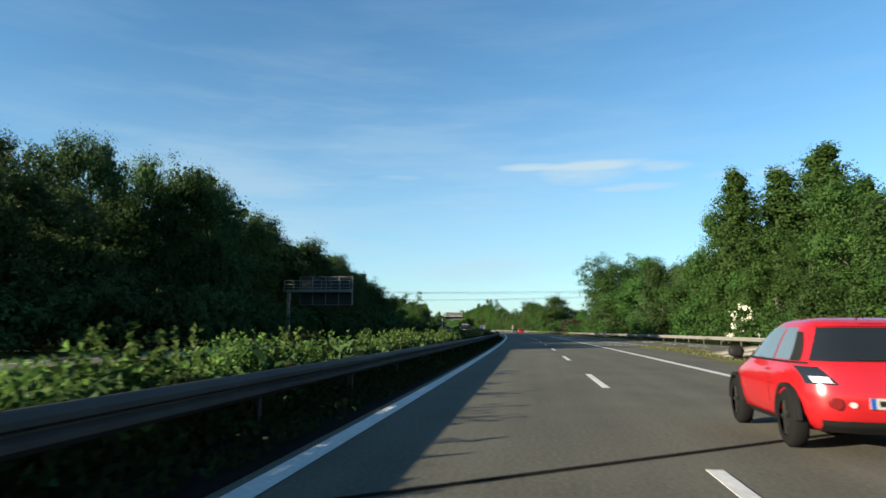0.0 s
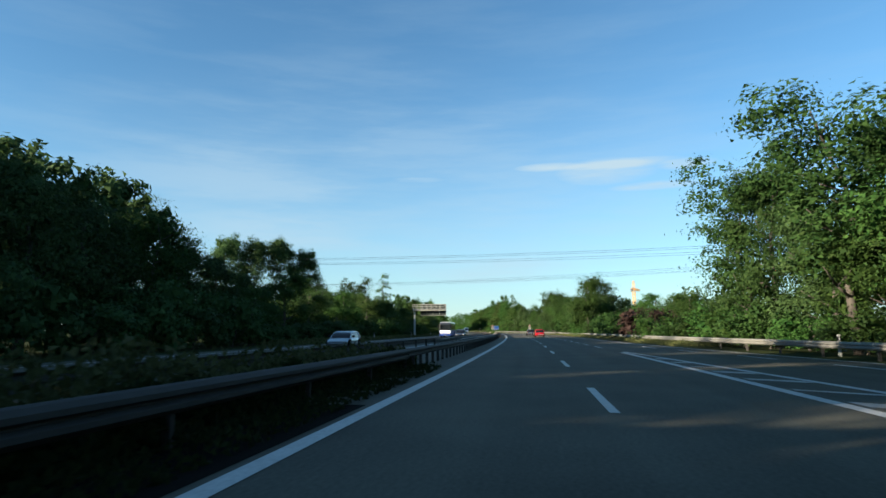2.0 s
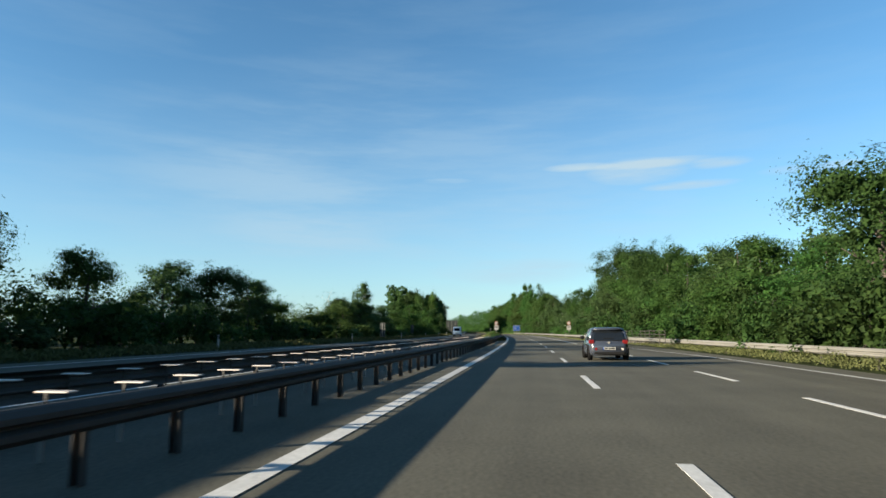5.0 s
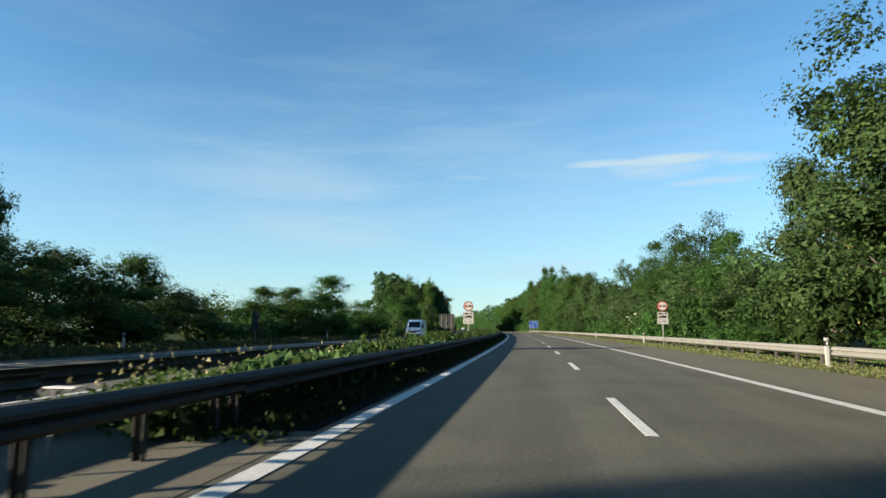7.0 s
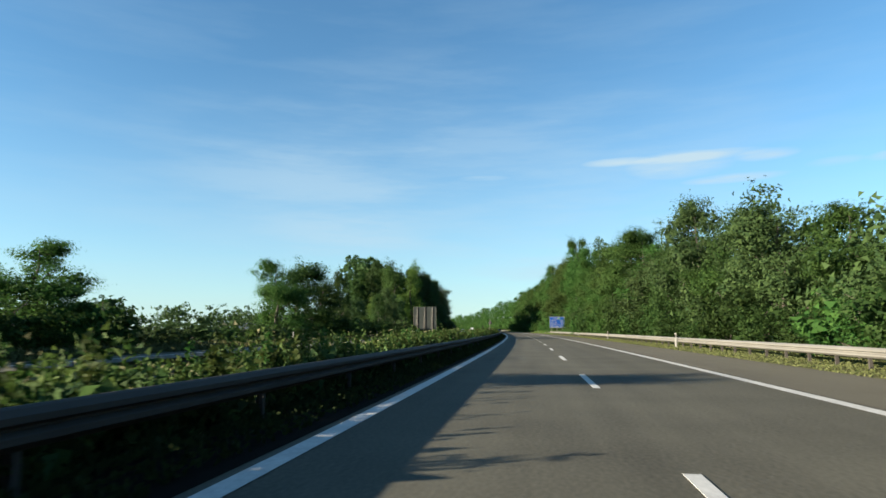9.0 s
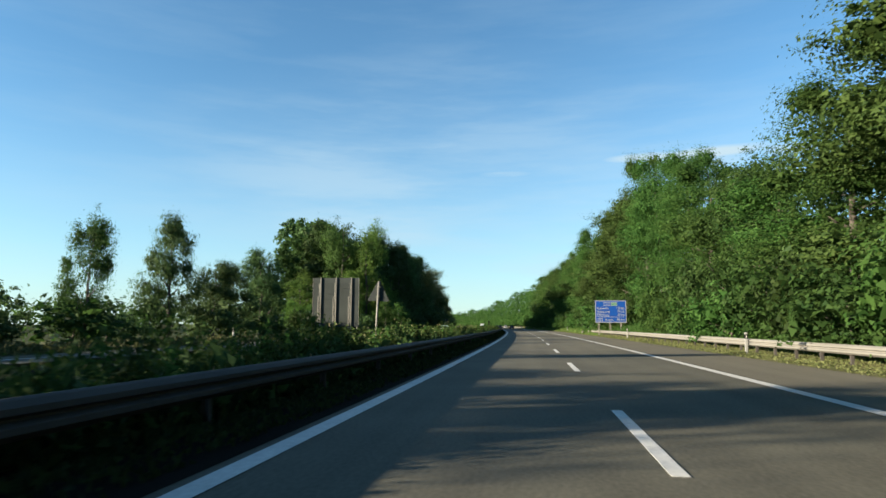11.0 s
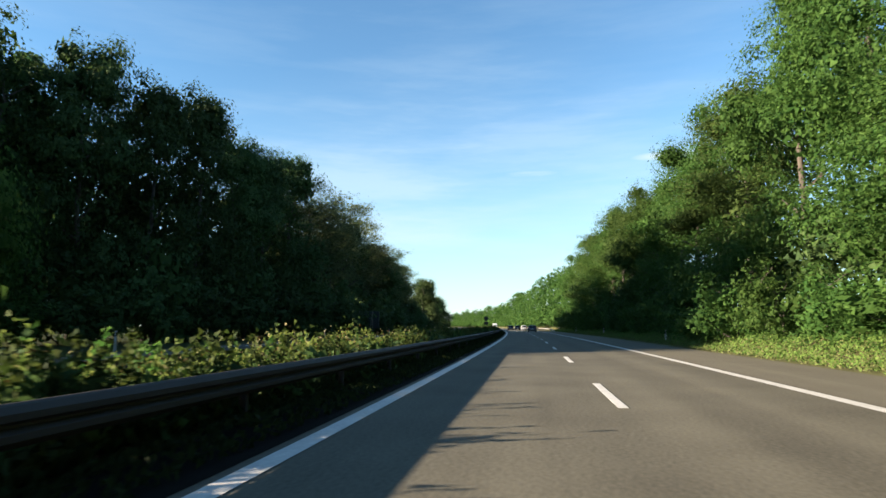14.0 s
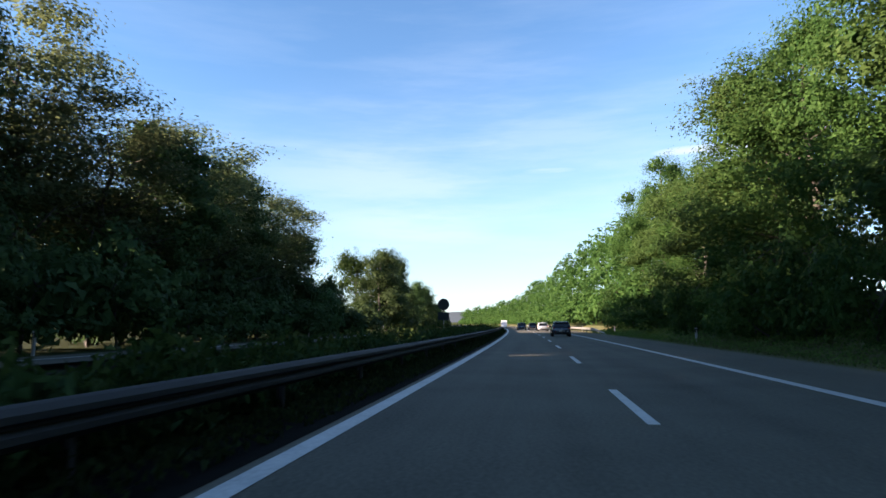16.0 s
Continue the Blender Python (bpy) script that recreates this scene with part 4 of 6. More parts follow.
def strip_plants(name, label, s0, s1, d0, d1, tops, per_metre, size, mat, seed, upright=0.5, category="hedge"):
    """A long uneven strip of leafy growth, its top set by a table along the road."""
    rng = np.random.default_rng(seed)
    n = int((s1 - s0) * per_metre)
    s, f = rng.uniform(s0, s1, n), rng.uniform(0, 1, n)
    d = d0 + (d1 - d0) * f
    lump = 0.70 + 0.42 * np.clip(np.sin(s * 2.9 + 3 * np.sin(s * 0.37)) - 0.55, 0, 1) + 0.28 * np.sin(s * 1.7 + 2 * np.sin(s * 0.53)) * np.sin(s * 0.61 + d) + 0.12 * np.sin(s * 4.3) + rng.uniform(-0.12, 0.12, n)
    lean = f ** 2.0 if category == "hedge" else f
    shape = np.sin(np.pi * np.clip(lean * 0.94 + 0.03, 0, 1)) ** 0.45
    top = np.interp(s, [a for a, _ in tops], [b for _, b in tops]) * np.clip(lump, 0.35, 1.3) * shape
    z = top * rng.uniform(0.0, 1.0, n) ** 0.45
    a = s / RADIUS
    z = z + np.clip((s - 395) / 60.0, 0, 1) * np.clip((d - 8.5) * 0.28, 0, 3.5)
    pos = np.stack([-RADIUS + (RADIUS + d) * np.cos(a), (RADIUS + d) * np.sin(a), z], 1)
    nor = np.stack([rng.normal(0, 1, n), rng.normal(0, 1, n), np.full(n, upright)], 1)
    ob = link(name, cards(name, pos, nor, size, mat, rng, 1.5, 0.3), mat)
    return tagged(ob, label, category, kind="stuff")


def shoots(name, label, s0, s1, d0, d1, per_metre, low, high, mat, seed, leaves=46, size=0.075):
    """Single leafy shoots standing up out of a hedge, so that its top edge is ragged."""
    rng = np.random.default_rng(seed)
    n = int((s1 - s0) * per_metre)
    s, d = rng.uniform(s0, s1, n), rng.uniform(d0, d1, n)
    s += 0.5 * np.sin(s * 1.9) + 0.8 * np.sin(s * 0.47)
    tall = low + (high - low) * rng.uniform(0, 1, n) ** 1.6
    mine = np.repeat(np.arange(n), leaves)
    f = rng.uniform(0.25, 1.0, len(mine))
    spread = 0.15 * (1.15 - f)
    ss, ds = s[mine] + rng.normal(0, 1, len(mine)) * spread + rng.normal(0, 0.09, n)[mine] * f, d[mine] + rng.normal(0, 1, len(mine)) * spread
    a = ss / RADIUS
    pos = np.stack([-RADIUS + (RADIUS + ds) * np.cos(a), (RADIUS + ds) * np.sin(a), tall[mine] * f], 1)
    nor = np.stack([rng.normal(0, 1, len(mine)), rng.normal(0, 1, len(mine)), np.full(len(mine), 0.5)], 1)
    return tagged(link(name, cards(name, pos, nor, size, mat, rng, 1.6, 0.3), mat), label, "hedge", kind="stuff")


build_protos()
build_woods()
shoots("hedge", "upright leafy shoots over the sunlit median hedge", -40, 22, -6.4, -5.45, 5.0, 0.85, 1.28, LEAF_HEDGE, 61)
shoots("hedge", "upright leafy shoots over the long median hedge", 258, 556, -6.4, -5.4, 3.6, 0.75, 1.2, LEAF_HEDGE, 62)
shoots("hedge", "fresh green shoots in clumps along the median hedge", 262, 550, -7.4, -5.5, 1.0, 0.8, 1.3, LEAF_FRESH, 63)
# shade-coloured growth; the weeds also stop sun coming under the beam
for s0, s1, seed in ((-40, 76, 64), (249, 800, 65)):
    strip_plants("grass_verge", "low grass at the central barrier's foot, shade in its colour", s0, s1, -5.0, -4.1, [(s0, 0.2), (s1, 0.2)], 190, 0.07, SHADE_GRASS, seed, 0.1, "grass")
    strip_plants("grass_verge", "weeds behind the central barrier's beam, shade in their colour", s0, s1, -5.6, -4.95, [(s0, 0.68 if s0 < 0 else 0.62), (s1, 0.62)], 700 if s0 < 0 else 330, 0.13, SHADE_GRASS, seed + 5, 0.1, "grass")
strip_plants("grass_verge", "dry grass on the tip of land beside the slip road", -50, 30, 6.4, 8.2, [(-50, 0.2), (20, 0.2), (30, 0.08)], 160, 0.055, GRASS, 70, 0.0, "grass")
strip_plants("hedge", "sunlit low hedge and weeds growing in the central reservation", -40, 24, -8.2, -5.6, [(-40, 1.05), (24, 1.05)], 400, 0.075, LEAF_SUNLIT, 31)
strip_plants("hedge", "olive leaves mixed into the sunlit median hedge", -40, 5, -8.2, -5.6, [(-40, 1.05), (5, 1.05)], 400, 0.075, LEAF_HEDGE, 30)
strip_plants("hedge", "pale sunlit leaves at the end of the median hedge", 5, 27, -8.2, -5.6, [(5, 1.05), (27, 1.1)], 520, 0.075, LEAF_WEED, 28)
strip_plants("hedge", "low rough grass in the shaded central reservation", 22, 78, -8.1, -5.2, [(22, 1.3), (60, 1.25), (78, 0.7)], 800, 0.09, GRASS, 32)
strip_plants("hedge", "low hedge of leafy weeds along the central barrier", 249, 430, -8.0, -5.5, [(249, 0.6), (262, 0.9), (275, 1.0), (290, 0.86), (320, 1.18), (430, 1.18)], 860, 0.078, LEAF_HEDGE, 33)
strip_plants("hedge", "weedy hedge with ragged top along the central barrier", 430, 478, -8.0, -5.5, [(430, 1.1), (478, 1.1)], 700, 0.078, LEAF_HEDGE, 39)
strip_plants("hedge", "yellowish sunlit weeds along the central barrier", 478, 560, -8.0, -5.5, [(478, 1.1), (548, 1.1), (560, 0.9)], 760, 0.078, LEAF_WEED, 29)
strip_plants("hedge", "taller loose shoots rising out of the weedy hedge", 306, 545, -7.6, -5.8, [(306, 1.1), (322, 1.36), (430, 1.34), (530, 1.38), (545, 1.2)], 110, 0.085, LEAF_HEDGE, 47)
strip_plants("hedge", "dull grass and weeds in the shaded central reservation", 558, 760, -8.1, -5.4, [(558, 1.2), (600, 1.1), (760, 1.1)], 620, 0.11, LEAF_HEDGE, 34)
for s0, s1, seed in ((-40, 24, 41), (252, 760, 42)):
    strip_plants("hedge", "dense dark inside of the low hedge", s0, s1, -7.6, -5.0, [(s0, 0.74), (s1, 0.74)], 190, 0.24, LEAF_DARK, seed)
strip_plants("dry_stalks", "pale dry stalks and seed heads among the hedge", 249, 560, -7.8, -5.5, [(249, 0.95), (290, 0.9), (320, 1.25), (560, 1.2)], 60, 0.06, DRY_GRASS, 38, 0.5, "grass")
strip_plants("dry_stalks", "rusty brown seed stalks among the hedge", 474, 548, -7.6, -5.5, [(474, 1.1), (548, 1.1)], 70, 0.07, RUSTY_STALKS, 40, 0.5, "grass")
strip_plants("grass_verge", "dry grass along the hard shoulder's crash barrier", 236, 620, 7.1, 11.6, [(236, 0.1), (400, 0.12), (480, 0.18), (492, 0.42), (620, 0.42)], 330, 0.055, GRASS, 35, 0.0, "grass")
strip_plants("grass_verge", "lush green grass along the foot of the bank", 476, 660, 7.35, 11.5, [(476, 0.22), (492, 0.5), (660, 0.5)], 420, 0.07, LUSH_GRASS, 71, 0.1, "grass")
strip_plants("grass_verge", "tall fresh grass and nettles on the bank", 396, 600, 9.3, 14.0, [(396, 0.5), (430, 0.9), (600, 0.9)], 420, 0.095, LEAF_FRESH, 43, 0.2, "grass")
strip_plants("grass_verge", "overgrown grass under the slip road's barrier", 100, 236, 8.9, 13.0, [(100, 0.45), (140, 0.65), (215, 0.5), (236, 0.25)], 560, 0.062, GRASS, 36, 0.0, "grass")
strip_plants("grass_verge", "rough grass beyond the oncoming carriageway", 108, 520, -25, -21, [(108, 0.5), (520, 0.45)], 110, 0.18, GRASS, 37, 0.0, "grass")


# ---- crash barriers ----
def beam_mesh(length, up=0.66, deep=1.0):
    """One W-shaped barrier beam, folded steel with thickness, its face towards -x."""
    prof = [(0.0, up - 0.31 * deep), (-0.03, up - 0.29 * deep), (-0.085, up - 0.25 * deep), (-0.085, up - 0.20 * deep), (-0.01, up - 0.165 * deep), (-0.01, up - 0.145 * deep), (-0.085, up - 0.11 * deep), (-0.085, up - 0.06 * deep), (-0.03, up - 0.015 * deep), (0.0, up), (0.014, up + 0.003)]
    bm = bmesh.new()
    rows = []
    for y in (0.0, length):
        rows.append([bm.verts.new((x, y, z)) for x, z in prof] + [bm.verts.new((x + 0.012, y, z)) for x, z in reversed(prof)])
    n = len(rows[0])
    for i in range(n):
        bm.faces.new((rows[0][i], rows[0][(i + 1) % n], rows[1][(i + 1) % n], rows[1][i]))
    mesh = bpy.data.meshes.new("beam")
    bm.to_mesh(mesh)
    bm.free()
    return mesh


def post_mesh(tall=0.62):
    bm = boxes((0.02, 0.12, -0.035, -0.028, -0.1, tall), (0.02, 0.027, -0.028, 0.035, -0.1, tall), (0.113, 0.12, -0.028, 0.035, -0.1, tall), (0.0, 0.02, -0.05, 0.05, tall - 0.22, tall - 0.08))
    mesh = bpy.data.meshes.new("post")
    bm.to_mesh(mesh)
    bm.free()
    return mesh


def barrier(label, s0, s1, d, face, beam_len=4.0, post_step=2.0, mat=ZINC, dip=False, up=0.66, deep=1.0):
    """A run of barrier. face -1: its folds look to the left, +1: to the right. dip: its first beams slope to the ground."""
    fd = d if callable(d) else (lambda s: d)
    t = thing("crash_barrier", label, "crash barrier", kind="structure")
    bmesh_data, pmesh = beam_mesh(beam_len + 0.02, up, deep), post_mesh(up - 0.04)
    turn = 0 if face < 0 else 180
    n = int((s1 - s0) / beam_len)
    for i in range(n):
        a, b = s0 + i * beam_len, s0 + (i + 1) * beam_len
        p, q = at(a, fd(a)), at(b, fd(b))
        z0 = z1 = 0.0
        if dip:
            z0, z1 = -0.58 * max(0.0, 1 - i / 3), -0.58 * max(0.0, 1 - (i + 1) / 3)
        p.z, q.z = z0, z1
        if face > 0:
            p, q = q, p
        y = (q - p).normalized()
        x = y.cross(Vector((0, 0, 1))).normalized()
        m = Matrix((x, y, x.cross(y))).transposed().to_4x4()
        m.translation = p
        link("beam", bmesh_data, mat, t, m=m)
    k = int((s1 - s0) / post_step)
    for i in range(k + 1):
        s = s0 + i * post_step
        zz = -0.58 * max(0.0, 1 - (s - s0) / (3 * beam_len)) if dip else 0.0
        link("post", pmesh, ZINC_DULL, t, m=facing(s, fd(s), zz, turn))
    return t


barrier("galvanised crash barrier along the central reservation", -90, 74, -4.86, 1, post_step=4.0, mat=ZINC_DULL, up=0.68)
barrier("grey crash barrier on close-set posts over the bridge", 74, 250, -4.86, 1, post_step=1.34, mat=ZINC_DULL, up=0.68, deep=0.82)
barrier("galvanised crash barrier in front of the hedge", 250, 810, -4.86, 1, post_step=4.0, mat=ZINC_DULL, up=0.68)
def bridge_median():
    """On the bridge: a box beam on lit posts behind the front barrier, and a second beam beyond, each with flat brackets."""
    bar = boxes((-0.17, 0.17, -0.07, 0.07, 0.637, 0.652), bevel=0.003)
    mesh = bpy.data.meshes.new("bracket")
    bar.to_mesh(mesh)
    bar.free()
    stem = bpy.data.meshes.new("post")
    bm = boxes((-0.030, 0.030, -0.012, 0.012, -0.1, 0.50))
    bm.to_mesh(stem)
    bm.free()
    strap = bpy.data.meshes.new("strap")
    bm = boxes((-0.012, 0.012, 0.014, 0.03, 0.3, 0.637))
    bm.to_mesh(strap)
    bm.free()
    box_beam = bpy.data.meshes.new("rail")
    bm = boxes((-0.075, -0.036, 0.0, 4.0, 0.38, 0.51), bevel=0.012)
    bm.to_mesh(box_beam)
    bm.free()
    for d in (-5.82, -7.45):
        t = thing("barrier_brackets", "row of flat steel brackets, sun glint put into their colour", "crash barrier", kind="structure")
        for i in range(134):
            link("bracket", mesh, ZINC_GLINT, t, m=facing(98 + i * 1.13, d))
            if d > -6:
                link("post", stem, ZINC, t, m=facing(98 + i * 1.13, d - 0.12))
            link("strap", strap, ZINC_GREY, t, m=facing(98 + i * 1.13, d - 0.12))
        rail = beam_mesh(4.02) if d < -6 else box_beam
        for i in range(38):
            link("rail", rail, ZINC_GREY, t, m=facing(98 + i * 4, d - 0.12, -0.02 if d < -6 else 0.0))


bridge_median()
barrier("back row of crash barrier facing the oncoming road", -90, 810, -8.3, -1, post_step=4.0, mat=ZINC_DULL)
barrier("crash barrier beside the slip road, sloping up from the ground", 14, 226, rail_right, -1, post_step=4.0, dip=True)
barrier("light grey crash barrier along the hard shoulder", 226, 488, lambda s: max(7.55, rail_right(s)), -1, post_step=2.0)


barrier("crash barrier beginning again along the hard shoulder", 648, 820, 7.55, -1, post_step=4.0, dip=True)


def nose_barrier():
    """The slip road's inner barrier, which runs down into the grass at the tip of land."""
    t = thing("crash_barrier", "grey barrier end sloping into the grass between the roads", "crash barrier", kind="structure")
    pm = post_mesh(0.5)
    way = [(-33, 5.9, 0.0), (-25, 6.0, 0.0), (-17, 6.1, 0.0), (-9, 6.2, 0.0), (-1, 6.3, 0.0), (6.0, 6.4, 0.0), (15, 7.2, -0.6)]
    for (a, da, za), (b, db, zb) in zip(way, way[1:]):
        q, p = at(a, da, za), at(b, db, zb)
        y = (q - p).normalized()
        x = y.cross(Vector((0, 0, 1))).normalized()
        m = Matrix((x, y, x.cross(y))).transposed().to_4x4()
        m.translation = p
        link("beam", beam_mesh((q - p).length), ZINC, t, m=m)
        link("post", pm, ZINC_DULL, t, m=facing(a, da - 0.1))


nose_barrier()


def end_slope():
    """The barrier's last beam, bent down into the verge."""
    t = thing("barrier_end", "barrier end sloping down into the grass", "crash barrier", kind="structure")
    p, q = at(488, 7.6, 0), at(493, 7.75, -0.5)
    y = (q - p).normalized()
    x = y.cross(Vector((0, 0, 1))).normalized()
    m = Matrix((x, y, x.cross(y))).transposed().to_4x4()
    m.translation = p
    link("beam", beam_mesh(5.0), ZINC, t, m=m)
    pm = post_mesh(0.45)
    for s in (489.5, 491):
        link("post", pm, ZINC_DULL, t, m=facing(s, 7.65))


end_slope()


# ---- bridge parapet ----
def parapet():
    t = thing("parapet", "low concrete bridge parapet with a steel rail fence behind", "parapet", kind="structure")
    for i in range(9):
        s = 219 + i * 4
        part("wall_block", boxes((0, 0.35, 0.01, 3.99, -0.1, 0.48), bevel=0.02), CONCRETE, t, m=facing(s, max(7.55, rail_right(s)) + 0.22))
    for i in range(19):
        s = 219 + i * 2
        part("fence_post", rod(bmesh.new(), (0, 0, 0), (0, 0, 1.35), 0.03), ZINC_DULL, t, m=facing(s, 9.6))
    for z in (0.75, 1.0, 1.3):
        for i in range(9):
            part("fence_rail", boxes((-0.02, 0.02, 0, 4, z - 0.02, z + 0.02)), ZINC_DULL, t, m=facing(219 + i * 4, 9.6))


# ---- signs ----
def disc(bm, r0, r1, y, sides=40, cx=0.0, cz=0.0):
    """A flat ring, or a disc where r0 is 0, facing -y."""
    inner = [bm.verts.new((cx + r0 * math.cos(6.28318 * i / sides), y, cz + r0 * math.sin(6.28318 * i / sides))) for i in range(sides)] if r0 else None
    outer = [bm.verts.new((cx + r1 * math.cos(6.28318 * i / sides), y, cz + r1 * math.sin(6.28318 * i / sides))) for i in range(sides)]
    if inner:
        for i in range(sides):
            j = (i + 1) % sides
            bm.faces.new((inner[i], inner[j], outer[j], outer[i]))
    else:
        bm.faces.new(outer)
    return bm


def plate_disc(r, y0, y1, sides=40):
    bm = bmesh.new()
    a = [bm.verts.new((r * math.cos(6.28318 * i / sides), y0, r * math.sin(6.28318 * i / sides))) for i in range(sides)]
    b = [bm.verts.new((v.co.x, y1, v.co.z)) for v in a]
    bm.faces.new(a)
    bm.faces.new(b[::-1])
    for i in range(sides):
        bm.faces.new((a[i], b[i], b[(i + 1) % sides], a[(i + 1) % sides]))
    return bm


def flat(points, y=0.0):
    bm = bmesh.new()
    for poly in points:
        bm.faces.new([bm.verts.new((x, y, z)) for x, z in poly])
    return bm


def car_icon(x, z, w, h):
    """Side view of a car as flat shapes: body, cabin, two wheels."""
    return [[(x, z + h * .2), (x + w, z + h * .2), (x + w, z + h * .55), (x + w * .8, z + h * .6), (x + w * .65, z + h), (x + w * .2, z + h), (x + w * .1, z + h * .6), (x, z + h * .5)]] + [
        [(x + w * c + h * .2 * math.cos(k * .785), z + h * .2 + h * .2 * math.sin(k * .785)) for k in range(8)] for c in (.22, .78)]


def overtaking_sign(s, d, label):
    t = thing("road_sign", label, "road sign", "no overtaking signs", m=facing(s, d, 0.0))
    part("pole", rod(bmesh.new(), (0, 0.05, -0.3), (0, 0.05, 3.25), 0.04, sides=12), ZINC, t, smooth=True)
    c = Matrix.Translation((0, 0, 2.9))
    plate = part("disc", plate_disc(0.367, 0, 0.012), WHITE, t, "round white disc with red rim", m=c)
    part("rim", disc(bmesh.new(), 0.295, 0.367, -0.004), RED_SIGN, plate)
    part("black_car_symbol", flat(car_icon(0.02, -0.09, 0.24, 0.17), -0.004), BLACK, plate)
    part("red_car_symbol", flat(car_icon(-0.26, -0.09, 0.24, 0.17), -0.004), RED_SIGN, plate)
    p2 = part("plate", boxes((-0.385, 0.385, 0, 0.012, 1.95, 2.47)), WHITE, t, "white plate with lorry and trailer symbols")
    part("border", flat([[(-.38, 1.96), (.38, 1.96), (.38, 1.975), (-.38, 1.975)], [(-.38, 2.445), (.38, 2.445), (.38, 2.46), (-.38, 2.46)], [(-.38, 1.975), (-.365, 1.975), (-.365, 2.445), (-.38, 2.445)], [(.365, 1.975), (.38, 1.975), (.38, 2.445), (.365, 2.445)]], -0.004), BLACK, p2)
    part("trailer_symbol", flat(car_icon(-0.34, 2.26, 0.42, 0.14) + car_icon(0.14, 2.28, 0.18, 0.13), -0.004), BLACK, p2)
    part("lorry_symbol", flat([[(-.12, 2.06), (.26, 2.06), (.26, 2.21), (-.12, 2.21)], [(-.28, 2.06), (-.14, 2.06), (-.14, 2.17), (-.22, 2.17), (-.28, 2.11)]] + [[(c0 + .035 * math.cos(k * .785), 2.045 + .035 * math.sin(k * .785)) for k in range(8)] for c0 in (-.21, .05, .19)], -0.004), BLACK, p2)
    p3 = part("plate", boxes((-0.385, 0.385, 0, 0.012, 1.6, 1.94)), WHITE, t, "white plate reading 6-19 h")
    mesh = text_mesh("6-19h", 0.27, "CENTER")
    mesh.transform(Matrix.Translation((0, -0.003, 1.68)) @ UPRIGHT)
    link("lettering", mesh, BLACK, p3)
    return t


def distance_sign():
    """The blue board with the distances, on three pairs of posts."""
    s = 471.8
    t = thing("direction_sign", "large blue motorway distance board with white lettering and border", "road sign", m=facing(s, 9.13, bank(s, 9.1)))
    z0, z1, hw = 1.5, 4.2, 1.86
    board = part("board", boxes((-hw, hw, 0, 0.04, z0, z1), bevel=0.012), BLUE, t)
    b = 0.07
    part("border", flat([[(-hw + .02, z0 + .02), (hw - .02, z0 + .02), (hw - .02, z0 + .02 + b), (-hw + .02, z0 + .02 + b)], [(-hw + .02, z1 - .02 - b), (hw - .02, z1 - .02 - b), (hw - .02, z1 - .02), (-hw + .02, z1 - .02)],
                         [(-hw + .02, z0 + .02 + b), (-hw + .02 + b, z0 + .02 + b), (-hw + .02 + b, z1 - .02 - b), (-hw + .02, z1 - .02 - b)], [(hw - .02 - b, z0 + .02 + b), (hw - .02, z0 + .02 + b), (hw - .02, z1 - .02 - b), (hw - .02 - b, z1 - .02 - b)]], -0.004), WHITE, board)

    def words(txt, x, z, size, align="LEFT", mat=WHITE, narrow=0.9, y=-0.004):
        mesh = text_mesh(txt, size, align, narrow)
        mesh.transform(Matrix.Translation((x, y, z)) @ UPRIGHT)
        link("lettering", mesh, mat, board)

    for i, (a, km) in enumerate((("Karlsruhe", "129 km"), ("Strasbourg", "79 km"), ("Offenburg", "57 km"))):
        z = 3.12 - i * 0.405
        words(a, -1.62, z, 0.40, narrow=0.86)
        words(km, 1.62, z, 0.40, "RIGHT", narrow=0.82)
    words("Stuttgart", -0.68, 1.74, 0.34, narrow=0.8)
    words("198 km", 1.62, 1.74, 0.40, "RIGHT", narrow=0.82)
    part("rule", flat([[(-1.6, 2.18), (1.62, 2.18), (1.62, 2.22), (-1.6, 2.22)]], -0.004), WHITE, board)
    for x0, x1, za, zb, txt, mat in ((-0.85, -0.1, 3.56, 3.97, "5", BLUE), (-1.6, -0.98, 1.68, 2.02, "8", BLUE)):
        part("number_plate_frame", flat([[(x0, za), (x1, za), (x1 - .05, (za + zb) / 2), (x1, zb), (x0, zb), (x0 + .05, (za + zb) / 2)]], -0.004), WHITE, board)
        part("number_field", flat([[(x0 + .05, za + .05), (x1 - .05, za + .05), (x1 - .1, (za + zb) / 2), (x1 - .05, zb - .05), (x0 + .05, zb - .05), (x0 + .1, (za + zb) / 2)]], -0.006), mat, board)
        words(txt, (x0 + x1) / 2, za + .09, (zb - za) * .85, "CENTER", y=-0.008)
    part("number_plate_frame", flat([[(0.05, 3.56), (.76, 3.56), (.76, 3.97), (.05, 3.97)]], -0.004), WHITE, board)
    part("number_field", flat([[(0.09, 3.6), (.72, 3.6), (.72, 3.93), (.09, 3.93)]], -0.006), GREEN_SIGN, board)
    words("E 35", 0.405, 3.65, 0.33, "CENTER", y=-0.008)
    for x in (-1.5, -0.15, 1.15):
        for k in (0.0, 0.16):
            part("post", rod(bmesh.new(), (x + k, 0.07 + k * 2, -0.4), (x + k, 0.07 + k * 1.2, z1 - 0.15), 0.04), ZINC, t, smooth=True)


